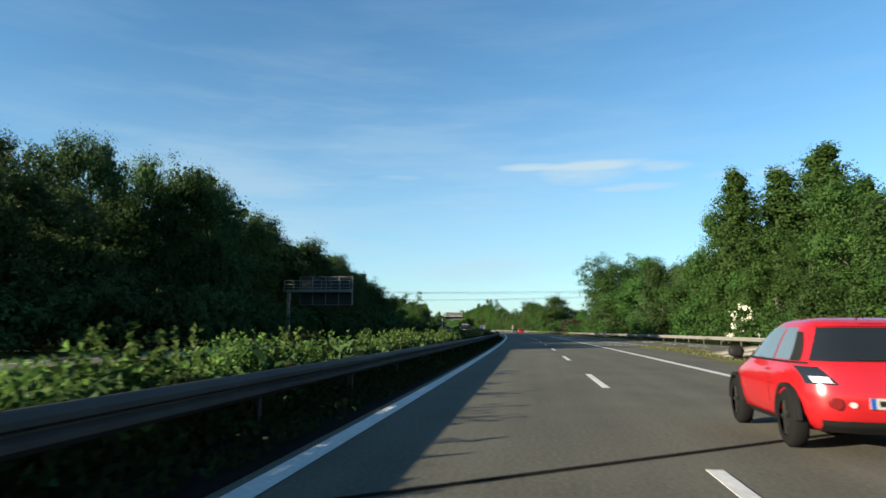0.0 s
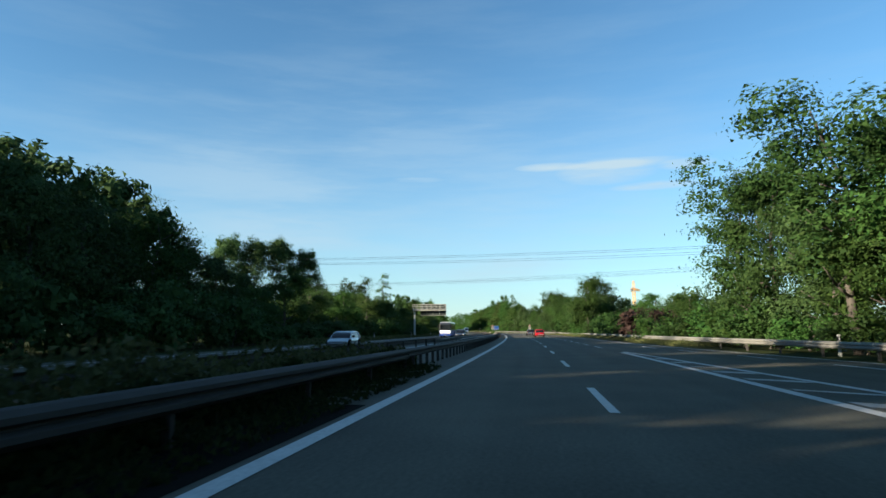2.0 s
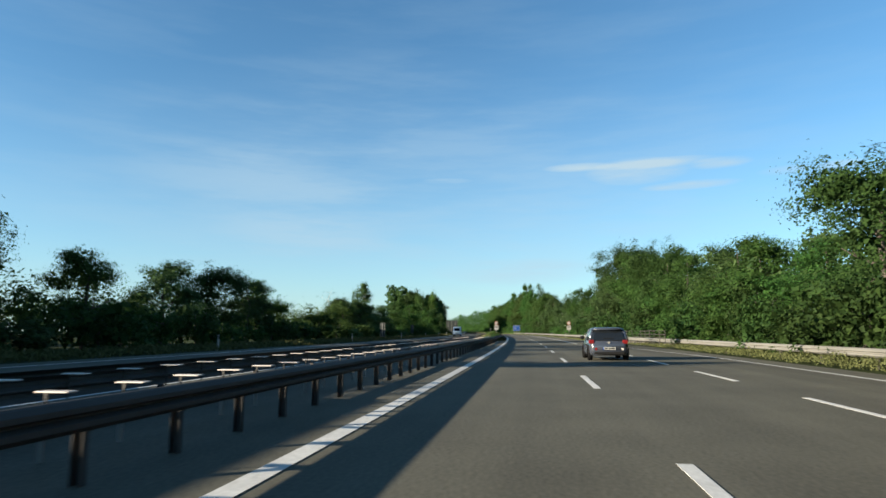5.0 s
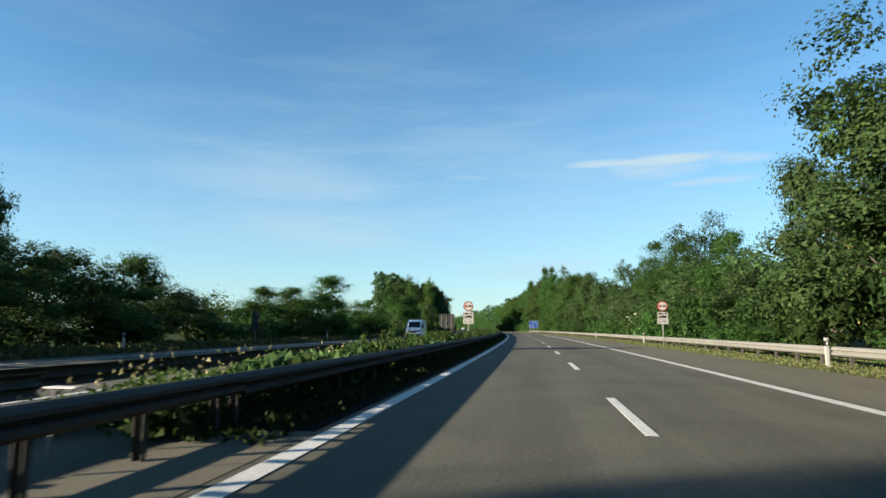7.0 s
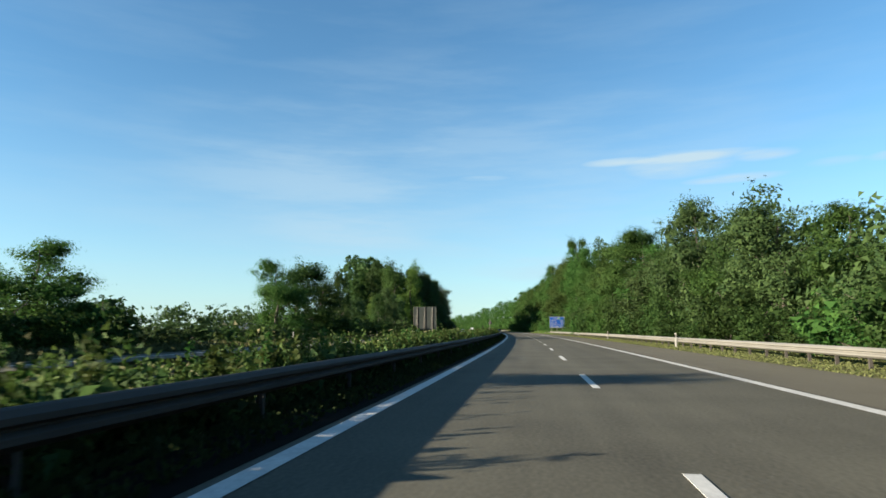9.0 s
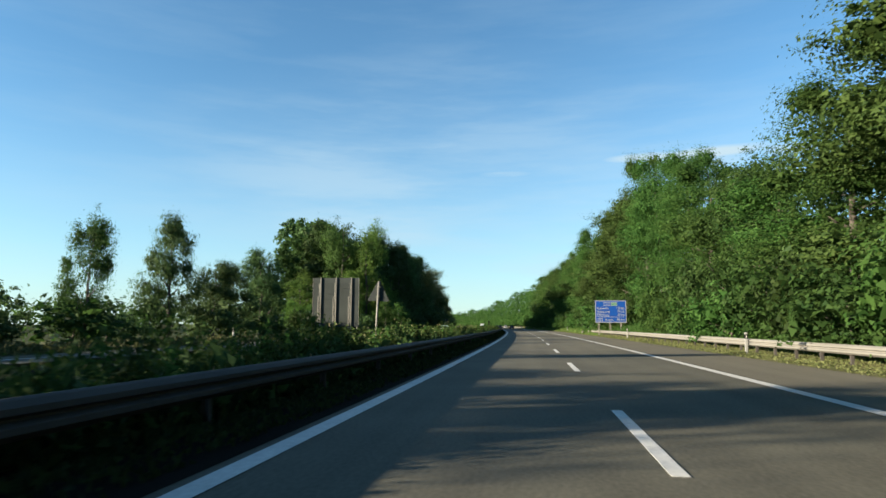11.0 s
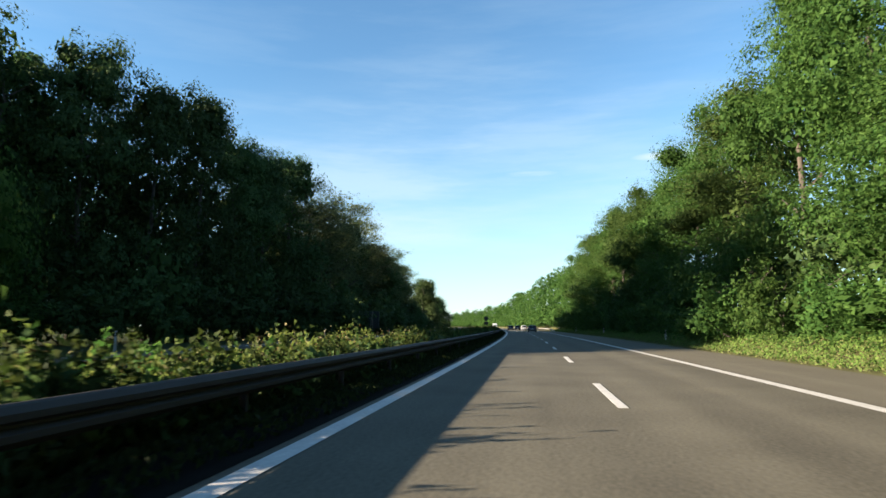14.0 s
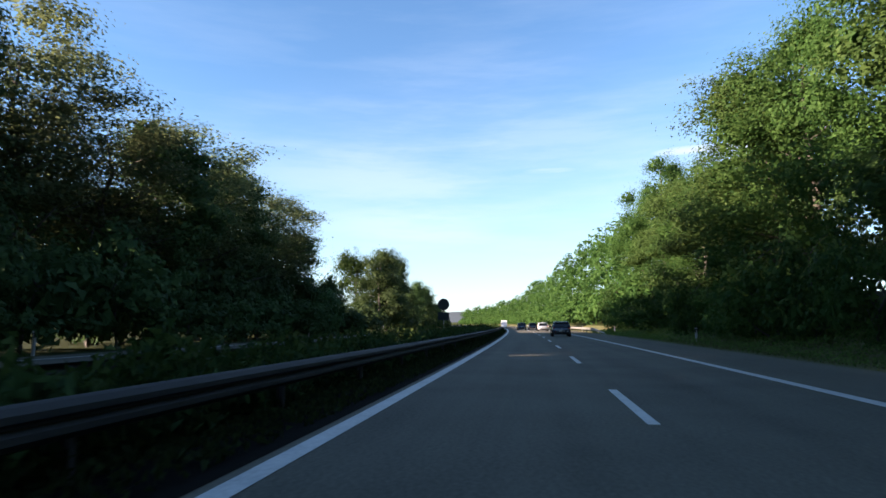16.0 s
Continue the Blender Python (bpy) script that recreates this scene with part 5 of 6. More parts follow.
def back_board(name, s, d, width, z0, z1, label, posts=3, panels=5):
    """A sign seen from behind: bare panels, ribs and posts."""
    t = thing(name, label, "road sign", m=facing(s, d))
    hw = width / 2
    h = (z1 - z0) / panels
    for i in range(panels):
        part("panel", boxes((-hw, hw, 0, 0.03, z0 + i * h + 0.002, z0 + (i + 1) * h - 0.002), bevel=0.006), GREY_BACK, t)
        part("panel_rib", boxes((-hw, hw, -0.025, 0.0, z0 + i * h + 0.03, z0 + i * h + 0.055)), GREY_BACK, t)
    for i in range(posts):
        x = -hw + width * (i + 0.5) / posts + 0.05
        part("post", boxes((x - 0.045, x + 0.045, -0.15, -0.03, -0.2, z1 + 0.03)), ZINC, t)
        part("post", boxes((x - 0.33, x - 0.26, -0.15, -0.03, -0.2, z0 + (z1 - z0) * 0.62)), ZINC, t)
        part("brace", rod(bmesh.new(), (x - 0.14, -0.2, -0.2), (x - 0.14, -0.09, z0 + (z1 - z0) * 0.9), 0.03), ZINC, t)
    for a in (-hw - 0.03, hw):
        part("edge_trim", boxes((a, a + 0.03, -0.02, 0.04, z0, z1)), ZINC, t)
    return t


def gantry(s, d_post, reach, label, sign_low=4.3, sign_top=6.6, steel=WHITE):
    """A cantilever sign gantry: a post, an arm with a railed walkway and a sign seen from behind."""
    t = thing("sign_gantry", label, "sign gantry", m=facing(s, d_post))
    part("post", boxes((-0.17, 0.17, -0.17, 0.17, -0.2, 5.4), bevel=0.03), steel, t)
    part("base_plate", boxes((-0.35, 0.35, -0.35, 0.35, -0.15, 0.05), bevel=0.02), CONCRETE, t)
    part("arm", boxes((-0.3, reach, -0.18, 0.18, 5.2, 5.55), bevel=0.03), steel, t)
    part("walkway", boxes((-0.3, reach, -0.75, -0.18, 5.25, 5.32)), ZINC, t)
    for z in (5.75, 6.1, 6.5):
        part("rail", boxes((-0.3, reach, -0.77, -0.72, z - 0.03, z + 0.03)), steel, t)
    n = 7
    for i in range(n + 1):
        x = -0.28 + (reach + 0.26) * i / n
        part("baluster", boxes((x - 0.025, x + 0.025, -0.76, -0.71, 5.3, 6.53)), steel, t)
    x0 = 1.2
    m = 4
    for i in range(m):
        a, b = x0 + (reach - x0) * i / m, x0 + (reach - x0) * (i + 1) / m
        part("sign_panel", boxes((a + 0.03, b - 0.03, 0.3, 0.42, sign_low, sign_top), bevel=0.01), GREY_BACK, t)
        part("rib", boxes((b - 0.06, b, 0.2, 0.3, sign_low, sign_top)), ZINC, t)
    for a in (sign_low, sign_top):
        part("sign_edge", boxes((x0, reach + 0.03, 0.26, 0.46, a - 0.03, a + 0.03), bevel=0.01), ZINC, t)
    for a in (x0, reach):
        part("sign_edge", boxes((a - 0.03, a + 0.03, 0.26, 0.46, sign_low + 0.03, sign_top - 0.03), bevel=0.01), ZINC, t)
    return t


def delineators():
    """White roadside posts with a black band and a reflector."""
    t = thing("delineator_post", "white roadside marker post with a slanted black band", "marker post", "marker posts")
    bm = bmesh.new()
    for z0, z1, w in ((-0.2, 0.72, 0.06), (0.9, 1.0, 0.06)):
        box(bm, -w, w, -0.05, 0.05, z0, z1, bevel=0.015)
    part("body", bm, WHITE, t)
    part("band", boxes((-0.058, 0.058, -0.048, 0.048, 0.72, 0.9)), BLACK, t)
    part("reflector", boxes((-0.025, 0.025, -0.056, -0.048, 0.75, 0.87)), LAMP_CLEAR, t)
    places = [(30.2, 16.6), (33.2, 16.4), (52, 15.6), (86, 12.6), (136.7, 11.3), (168.9, 11.2)] + [(265 + 31.9 * i, 8.35) for i in range(26)]
    for i, (s, d) in enumerate(places):
        m = facing(s, d, bank(s, d))
        if i == 0:
            t.matrix_basis = m
        else:
            copy_thing(t, m)
    for i in range(20):
        copy_thing(t, facing(140 + 32.9 * i, -21.8))


def marker(s, d, w, z0, z1, mat, label, name="marker_board"):
    t = thing(name, label, "road sign", m=facing(s, d))
    part("panel", boxes((-w / 2, w / 2, 0, 0.03, z0, z1), bevel=0.006), mat, t)
    part("pole", rod(bmesh.new(), (0, 0.06, -0.2), (0, 0.06, z1), 0.035), ZINC, t, smooth=True)
    return t


def twin_board(s, d):
    """Two narrow upright boards side by side over a square plate, all from behind."""
    t = thing("marker_board", "two narrow upright sign boards over a square plate, seen from behind", "road sign", m=facing(s, d))
    for x in (-0.2, 0.2):
        part("panel", boxes((x - 0.17, x + 0.17, 0, 0.03, 0.9, 2.55), bevel=0.006), GREY_BACK, t)
        part("edge_trim", boxes((x + 0.13, x + 0.17, -0.02, -0.004, 0.92, 2.53)), ZINC, t)
    part("plate", boxes((-0.42, 0.42, 0.0, 0.03, 0.45, 0.88), bevel=0.006), GREY_BACK, t)
    part("pole", rod(bmesh.new(), (0, -0.05, -0.2), (0, -0.05, 2.56), 0.035), ZINC, t, smooth=True)
    for z in (0.5, 1.2, 2.2):
        part("clamp", boxes((-0.3, 0.3, -0.012, -0.002, z, z + 0.04)), ZINC, t)
    return t


def round_back(s, d):
    """A round sign from behind on the same pole as its plate."""
    t = thing("road_sign", "dark round sign seen from behind in the grass strip", "road sign", m=facing(s, d))
    part("disc", plate_disc(0.42, 0.0, 0.015), GREY_BACK, t, m=Matrix.Translation((0, 0.0, 2.62)))
    part("pole", rod(bmesh.new(), (0, 0.06, 2.06), (0, 0.06, 3.0), 0.035), ZINC, t, smooth=True)
    return t


def triangle_back(s, d):
    """A triangular warning sign from behind, leaning a little, clamped to its pole."""
    t = thing("warning_sign", "grey back of a triangular warning sign on a leaning galvanised pole", "road sign", m=facing(s, d) @ Matrix.Rotation(radians(2.6), 4, "Y"))
    bm = bmesh.new()
    outline = [(-0.37, 2.06), (-0.34, 2.02), (0.34, 2.02), (0.37, 2.06), (0.035, 2.70), (-0.035, 2.70)]
    rings = [[bm.verts.new((x, y, z)) for x, z in outline] for y in (0.045, 0.062)]
    bm.faces.new(rings[0])
    bm.faces.new(list(reversed(rings[1])))
    for i in range(6):
        j = (i + 1) % 6
        bm.faces.new([rings[0][j], rings[0][i], rings[1][i], rings[1][j]])
    part("plate", bm, GREY_BACK, t)
    part("pole", rod(bmesh.new(), (0, 0, -0.2), (0, 0, 2.68), 0.034), ZINC, t, smooth=True)
    for z in (2.16, 2.48):
        part("clamp", boxes((-0.06, 0.06, -0.04, 0.045, z, z + 0.035), bevel=0.006), ZINC, t)
    return t


def small_blue_sign():
    t = marker(494.5, 10.2, 0.75, 0.75, 1.05, BLUE, "small blue kilometre board with a white rim on one post", "kilometre_board")
    t.location.z += bank(494.5, 10.2)
    p = t.children[0]
    part("rim", flat([[(-.365, .76), (.365, .76), (.365, .78), (-.365, .78)], [(-.365, 1.02), (.365, 1.02), (.365, 1.04), (-.365, 1.04)], [(-.365, .78), (-.345, .78), (-.345, 1.02), (-.365, 1.02)], [(.345, .78), (.365, .78), (.365, 1.02), (.345, 1.02)]], -0.004), WHITE, p)
    part("number_bar", flat([[(-.26, .85), (.1, .85), (.1, .95), (-.26, .95)], [(.15, .85), (.24, .85), (.24, .95), (.15, .95)]], -0.004), WHITE, p)


# ---- overhead lines and cranes ----
def wires():
    for i, (a, b, z) in enumerate((((127.35, -21.2), (125.0, 8.2), 9.9), ((129.1, -22.9), (126.7, 9.1), 9.9), ((132.9, -26.1), (130.2, 10.9), 9.9), ((134.65, -23.1), (132.2, 12.0), 9.9),
                                   ((166.6, -24.0), (153.0, 11.3), 9.9), ((167.4, -18.2), (155.1, 12.4), 9.9), ((167.2, -16.6), (157.0, 13.4), 9.9), ((169.3, -12.6), (158.8, 13.7), 9.9))):
        p, q = at(*a, z), at(*b, z)
        w = (q - p).normalized()
        mid = (p + q) / 2
        bm = bmesh.new()
        pts = [mid + w * x + Vector((0, 0, 0.00035 * x * x)) for x in range(-150, 151, 15)]
        side = w.cross(Vector((0, 0, 1))).normalized() * 0.014
        rings = [[bm.verts.new(p + side * math.cos(1.2566 * k) + Vector((0, 0, 0.014 * math.sin(1.2566 * k)))) for k in range(5)] for p in pts]
        for u, v in zip(rings, rings[1:]):
            for k in range(5):
                bm.faces.new((u[k], u[(k + 1) % 5], v[(k + 1) % 5], v[k]))
        tagged(part("power_line", bm, BLACK), "thin dark overhead power cable", "power line", "overhead cables")


def crane(s, d, top, jib, turn, mat, label):
    """A tower crane of lattice: mast, jib, counter-jib, peak and cab."""
    t = thing("tower_crane", label, "crane", m=facing(s, d, 0, turn))

    def lattice(name, a, b, w, bays):
        bm = bmesh.new()
        a, b = Vector(a), Vector(b)
        y = (b - a).normalized()
        x = Vector((0, 1, 0)) if abs(y.z) > 0.5 else Vector((0, 0, 1))
        zz = y.cross(x).normalized()
        x = zz.cross(y)
        cs = [x * w / 2 * i + zz * w / 2 * j for i, j in ((-1, -1), (1, -1), (1, 1), (-1, 1))]
        for c in cs:
            rod(bm, a + c, b + c, w * 0.07, sides=4)
        for k in range(bays):
            p, q = a.lerp(b, k / bays), a.lerp(b, (k + 1) / bays)
            for i in range(4):
                rod(bm, p + cs[i], q + cs[(i + 1) % 4], w * 0.04, sides=4)
                rod(bm, p + cs[i], p + cs[(i + 1) % 4], w * 0.04, sides=4)
        part(name, bm, mat, t)

    lattice("mast", (0, 0, 0), (0, 0, top - 3), 1.3, 16)
    lattice("jib", (0, 0, top - 3), (jib, 0, top - 3), 0.9, 14)
    lattice("counter_jib", (0, 0, top - 3), (-jib * 0.35, 0, top - 3), 0.9, 5)
    lattice("peak", (0, 0, top - 3), (0, 0, top + 1.5), 0.8, 3)
    part("cab", boxes((0.5, 1.7, -0.6, 0.6, top - 4.6, top - 3.3), bevel=0.05), WHITE, t)
    part("counterweight", boxes((-jib * 0.35, -jib * 0.35 + 1.2, -0.6, 0.6, top - 4.6, top - 3), bevel=0.05), CONCRETE, t)
    part("tie", rod(rod(bmesh.new(), (0, 0, top + 1.5), (jib * 0.6, 0, top - 2.5), 0.05, sides=4), (0, 0, top + 1.5), (-jib * 0.33, 0, top - 2.5), 0.05, sides=4), mat, t)
    return t


# ---- vehicles: x across, y ahead, z up, the origin on the road under the middle ----
def loft(bm, sections, close=True):
    """A skin over cross sections, each a list of points."""
    rows = [[bm.verts.new(p) for p in sec] for sec in sections]
    n = len(rows[0])
    for a, b in zip(rows, rows[1:]):
        for i in range(n if close else n - 1):
            j = (i + 1) % n
            bm.faces.new((a[i], a[j], b[j], b[i]))
    bm.faces.new(rows[0][::-1])
    bm.faces.new(rows[-1])
    return bm


def wheel(parent, x, y, r=0.31, w=0.2):
    side = 1 if x > 0 else -1
    bm = bmesh.new()
    prof = [(-w / 2, r * 0.62), (-w / 2, r * 0.9), (-w / 2 + 0.03, r), (w / 2 - 0.03, r), (w / 2, r * 0.9), (w / 2, r * 0.62)]
    k = 24
    rows = [[bm.verts.new((px, pr * math.cos(6.28318 * i / k), pr * math.sin(6.28318 * i / k))) for px, pr in prof] for i in range(k)]
    for i in range(k):
        a, b = rows[i], rows[(i + 1) % k]
        for j in range(len(prof) - 1):
            bm.faces.new((a[j], a[j + 1], b[j + 1], b[j]))
    wh = part("wheel", bm, RUBBER, parent, m=Matrix.Translation((x, y, r)), smooth=True)
    bm = bmesh.new()
    rod(bm, (-0.06 * side, 0, 0), (0.05 * side, 0, 0), r * 0.63, sides=20)
    part("rim", bm, BLACK, wh)
    bm = bmesh.new()
    for i in range(5):
        a = 6.28318 * i / 5
        rod(bm, (0.055 * side, 0, 0), (0.05 * side, r * 0.6 * math.cos(a), r * 0.6 * math.sin(a)), 0.035, 0.03, sides=5)
    part("spokes", bm, BLACK, wh)


def car(name, label, length, width, height, paint, m, belt=0.63, hood=0.26, wheel_r=0.31, roof_mat=None, lights_on=False, tail=0.06):
    """A hatchback: body shell, cabin, panes, lamps, bumper, plate, mirrors, wheels."""
    t = thing(name, label, "car", m=m)
    hw, L, H = width / 2, length / 2, height
    zb = H * belt

    def section(y, z_low, z_top, w, crown=0.06):
        w2 = w * 0.94
        return [(-w2, y, z_low), (-w, y, z_low + 0.14), (-w, y, z_top * 0.62 + z_low * 0.38), (-w * 0.965, y, z_top - 0.05), (-w * 0.86, y, z_top), (0, y, z_top + crown * 0.3), (w * 0.86, y, z_top), (w * 0.965, y, z_top - 0.05), (w, y, z_top * 0.62 + z_low * 0.38), (w, y, z_low + 0.14), (w2, y, z_low)]

    bm = bmesh.new()
    loft(bm, [section(-L, 0.38, zb * 0.72, hw * 0.80), section(-L + 0.10, 0.26, zb * 0.97, hw * 0.92), section(-L + 0.35, 0.2, zb + 0.02, hw * 0.985), section(-L * 0.4, 0.19, zb, hw), section(0, 0.19, zb - 0.01, hw), section(L * 0.4, 0.19, zb - 0.03, hw),
              section(L - length * 0.16, 0.2, zb - 0.12, hw * 0.97), section(L - 0.22, 0.24, zb - 0.24, hw * 0.9), section(L, 0.34, zb - 0.36, hw * 0.72)])
    body = part("body", bm, paint, t, smooth=True)
    # cabin: the roof shell over dark panes
    yr, yf = -L + tail, L - length * hood
    roof_w, base_w = hw * 0.76, hw * 0.93

    def ring(z, y0, y1, w, r=0.12):
        return [(-w, y0 + r, z), (-w + r, y0, z), (w - r, y0, z), (w, y0 + r, z), (w, y1 - r, z), (w - r, y1, z), (-w + r, y1, z), (-w, y1 - r, z)]

    bm = bmesh.new()
    rows = [ring(zb - 0.03, yr, yf, base_w), ring(zb + (H - zb) * 0.5, yr + 0.13, yf - length * 0.09, (roof_w + base_w) / 2), ring(H - 0.10, yr + 0.30, yf - length * 0.175, roof_w)]
    loft(bm, rows)
    part("glazing", bm, GLASS_DARK, t, "dark tinted window glass")
    bm = bmesh.new()
    loft(bm, [ring(H - 0.115, yr + 0.17, yf - length * 0.165, roof_w * 1.02), ring(H - 0.05, yr + 0.16, yf - length * 0.18, roof_w * 0.99), ring(H, yr + 0.40, yf - length * 0.27, roof_w * 0.8)])
    roof = part("roof", bm, roof_mat or paint, t, smooth=True)
    for sx in (-1, 1):
        part("pillar", rod(rod(bmesh.new(), (sx * base_w * 0.985, yr + 0.10, zb - 0.04), (sx * roof_w * 0.985, yr + 0.36, H - 0.09), 0.085, 0.065, 6), (sx * base_w * 0.99, -0.05, zb - 0.04), (sx * roof_w, -0.1, H - 0.09), 0.04, 0.035, 6), paint, t, smooth=True)
        part("screen_pillar", rod(bmesh.new(), (sx * base_w * 0.97, yf - 0.1, zb - 0.05), (sx * roof_w * 0.97, yf - length * 0.185, H - 0.08), 0.04, 0.04, 6), paint, t, smooth=True)
        part("mirror", boxes((sx * hw - 0.02 if sx > 0 else sx * hw - 0.17, sx * hw + 0.17 if sx > 0 else sx * hw + 0.02, yf - 0.42, yf - 0.28, zb + 0.0, zb + 0.15), bevel=0.035), BLACK, t)
        part("door_handle", boxes((sx * hw - 0.015, sx * hw + 0.02, -0.35, -0.15, zb - 0.14, zb - 0.11), bevel=0.008), paint, t)
        for y in (-L + 0.16 * length, L - 0.19 * length):
            part("wheel_arch", arch_mesh(sx, hw, y, wheel_r), BLACK, t)
            wheel(t, sx * (hw - 0.075), y, wheel_r)
        # rear lamp, wrapped round the corner
        part("tail_lamp", boxes((sx * hw * 0.84 - 0.14, sx * hw * 0.84 + 0.09, -L + 0.035, -L + 0.16, zb * 0.80, zb * 0.99), bevel=0.03), LAMP_RED, t)
        part("fog_lamp", rod(bmesh.new(), (sx * hw * 0.66, -L + 0.06, zb * 0.56), (sx * hw * 0.66, -L - 0.015, zb * 0.56), 0.055, sides=14), LAMP_RED if sx < 0 else LAMP_CLEAR, t)
        part("headlamp", boxes((sx * hw * 0.66 - 0.14, sx * hw * 0.66 + 0.14, L - 0.16, L - 0.04, zb - 0.42, zb - 0.28), bevel=0.03), LAMP_CLEAR, t)
    part("bumper_insert", boxes((-hw * 0.74, hw * 0.74, -L - 0.008, -L + 0.1, 0.26, 0.37), bevel=0.02), BLACK, t)
    pl = part("number_plate", boxes((-0.26, 0.26, -L - 0.018, -L + 0.01, zb * 0.52, zb * 0.52 + 0.11)), WHITE, t)
    part("plate_strip", boxes((-0.26, -0.22, -L - 0.021, -L - 0.018, zb * 0.52, zb * 0.52 + 0.11)), BLUE, pl)
    part("plate_bars", boxes((-0.19, -0.08, -L - 0.021, -L - 0.018, zb * 0.52 + 0.025, zb * 0.52 + 0.085), (-0.03, 0.05, -L - 0.021, -L - 0.018, zb * 0.52 + 0.025, zb * 0.52 + 0.085), (0.08, 0.22, -L - 0.021, -L - 0.018, zb * 0.52 + 0.025, zb * 0.52 + 0.085)), BLACK, pl)
    part("badge", rod(bmesh.new(), (0, -L + 0.05, zb * 0.86), (0, -L + 0.0, zb * 0.86), 0.05, sides=14), ZINC, t)
    part("aerial", rod(bmesh.new(), (0, -L * 0.55, H - 0.02), (0, -L * 0.66, H + 0.06), 0.018, 0.01, 6), BLACK, t)
    part("wiper", boxes((-0.25, 0.2, yr + 0.02, yr + 0.05, zb + 0.05, zb + 0.07)), BLACK, t)
    return t


def arch_mesh(sx, hw, y, r):
    """The dark lip of a wheel arch on the flank."""
    bm = bmesh.new()
    k = 18
    rows = []
    for x, q in ((hw - 0.06, r + 0.055), (hw + 0.012, r + 0.05), (hw + 0.012, r + 0.005), (hw - 0.06, r)):
        rows.append([bm.verts.new((sx * x, y + q * math.cos(math.pi * i / k), r + q * math.sin(math.pi * i / k))) for i in range(k + 1)])
    for a, b in zip(rows, rows[1:]):
        for i in range(k):
            bm.faces.new((a[i], a[i + 1], b[i + 1], b[i]))
    return bm


# a small rounded hatchback: at each height its plan is a soft-cornered oblong
HULL_Z = (0.22, 0.30, 0.42, 0.60, 0.76, 0.88, 0.95, 1.05, 1.20, 1.33, 1.41, 1.455, 1.475)
HULL_W = (0.74, 0.82, 0.86, 0.875, 0.865, 0.835, 0.80, 0.755, 0.69, 0.625, 0.56, 0.45, 0.25)
HULL_REAR = (-1.62, -1.76, -1.84, -1.86, -1.82, -1.78, -1.74, -1.65, -1.50, -1.38, -1.27, -1.05, -0.75)
HULL_FRONT = (1.62, 1.76, 1.83, 1.80, 1.66, 1.30, 1.06, 0.88, 0.62, 0.36, 0.10, -0.12, -0.35)


def hull_at(z):
    return tuple(float(np.interp(z, HULL_Z, v)) for v in (HULL_W, HULL_REAR, HULL_FRONT))


def hull_point(z, x=None, y=None, front=False, side=-1, out=0.0, power=4.5):
    """A point of the hull: given x on its rear or front, or given y on a flank."""
    w, r, f = hull_at(z)
    mid, half = (r + f) / 2, (f - r) / 2
    w, half = w + out, half + out
    if y is None:
        k = half * max(0.0, 1 - abs(x / w) ** power) ** (1 / power)
        return (x, mid + (k if front else -k), z)
    return (side * w * max(0.0, 1 - abs((y - mid) / half) ** power) ** (1 / power), y, z)


def hull_patch(rows):
    bm = bmesh.new()
    vs = [[bm.verts.new(p) for p in row] for row in rows]
    for a, b in zip(vs, vs[1:]):
        for i in range(len(a) - 1):
            bm.faces.new((a[i], a[i + 1], b[i + 1], b[i]))
    return bm


def rear_patch(z0, z1, x0, x1, out, front=False, n=10, m=6, bow=0.0):
    """A piece of the rear or front skin. x0 and x1 are pairs: at the foot and at the head."""
    rows = []
    for j in range(m + 1):
        g = j / m
        a, b = x0[0] + (x0[1] - x0[0]) * g, x1[0] + (x1[1] - x1[0]) * g
        a, b = a + bow * math.sin(math.pi * g), b - bow * math.sin(math.pi * g)
        rows.append([hull_point(z0 + (z1 - z0) * g, x=a + (b - a) * i / n, front=front, out=out) for i in range(n + 1)])
    return hull_patch(rows)


def flank_patch(z0, z1, y0, y1, side, out, n=8, m=6):
    rows = []
    for j in range(m + 1):
        g = j / m
        e = g ** 1.6
        a, b = y0[0] + (y0[1] - y0[0]) * e, y1[0] + (y1[1] - y1[0]) * e
        rows.append([hull_point(z0 + (z1 - z0) * g, y=a + (b - a) * i / n, side=side, out=out) for i in range(n + 1)])
    return hull_patch(rows)


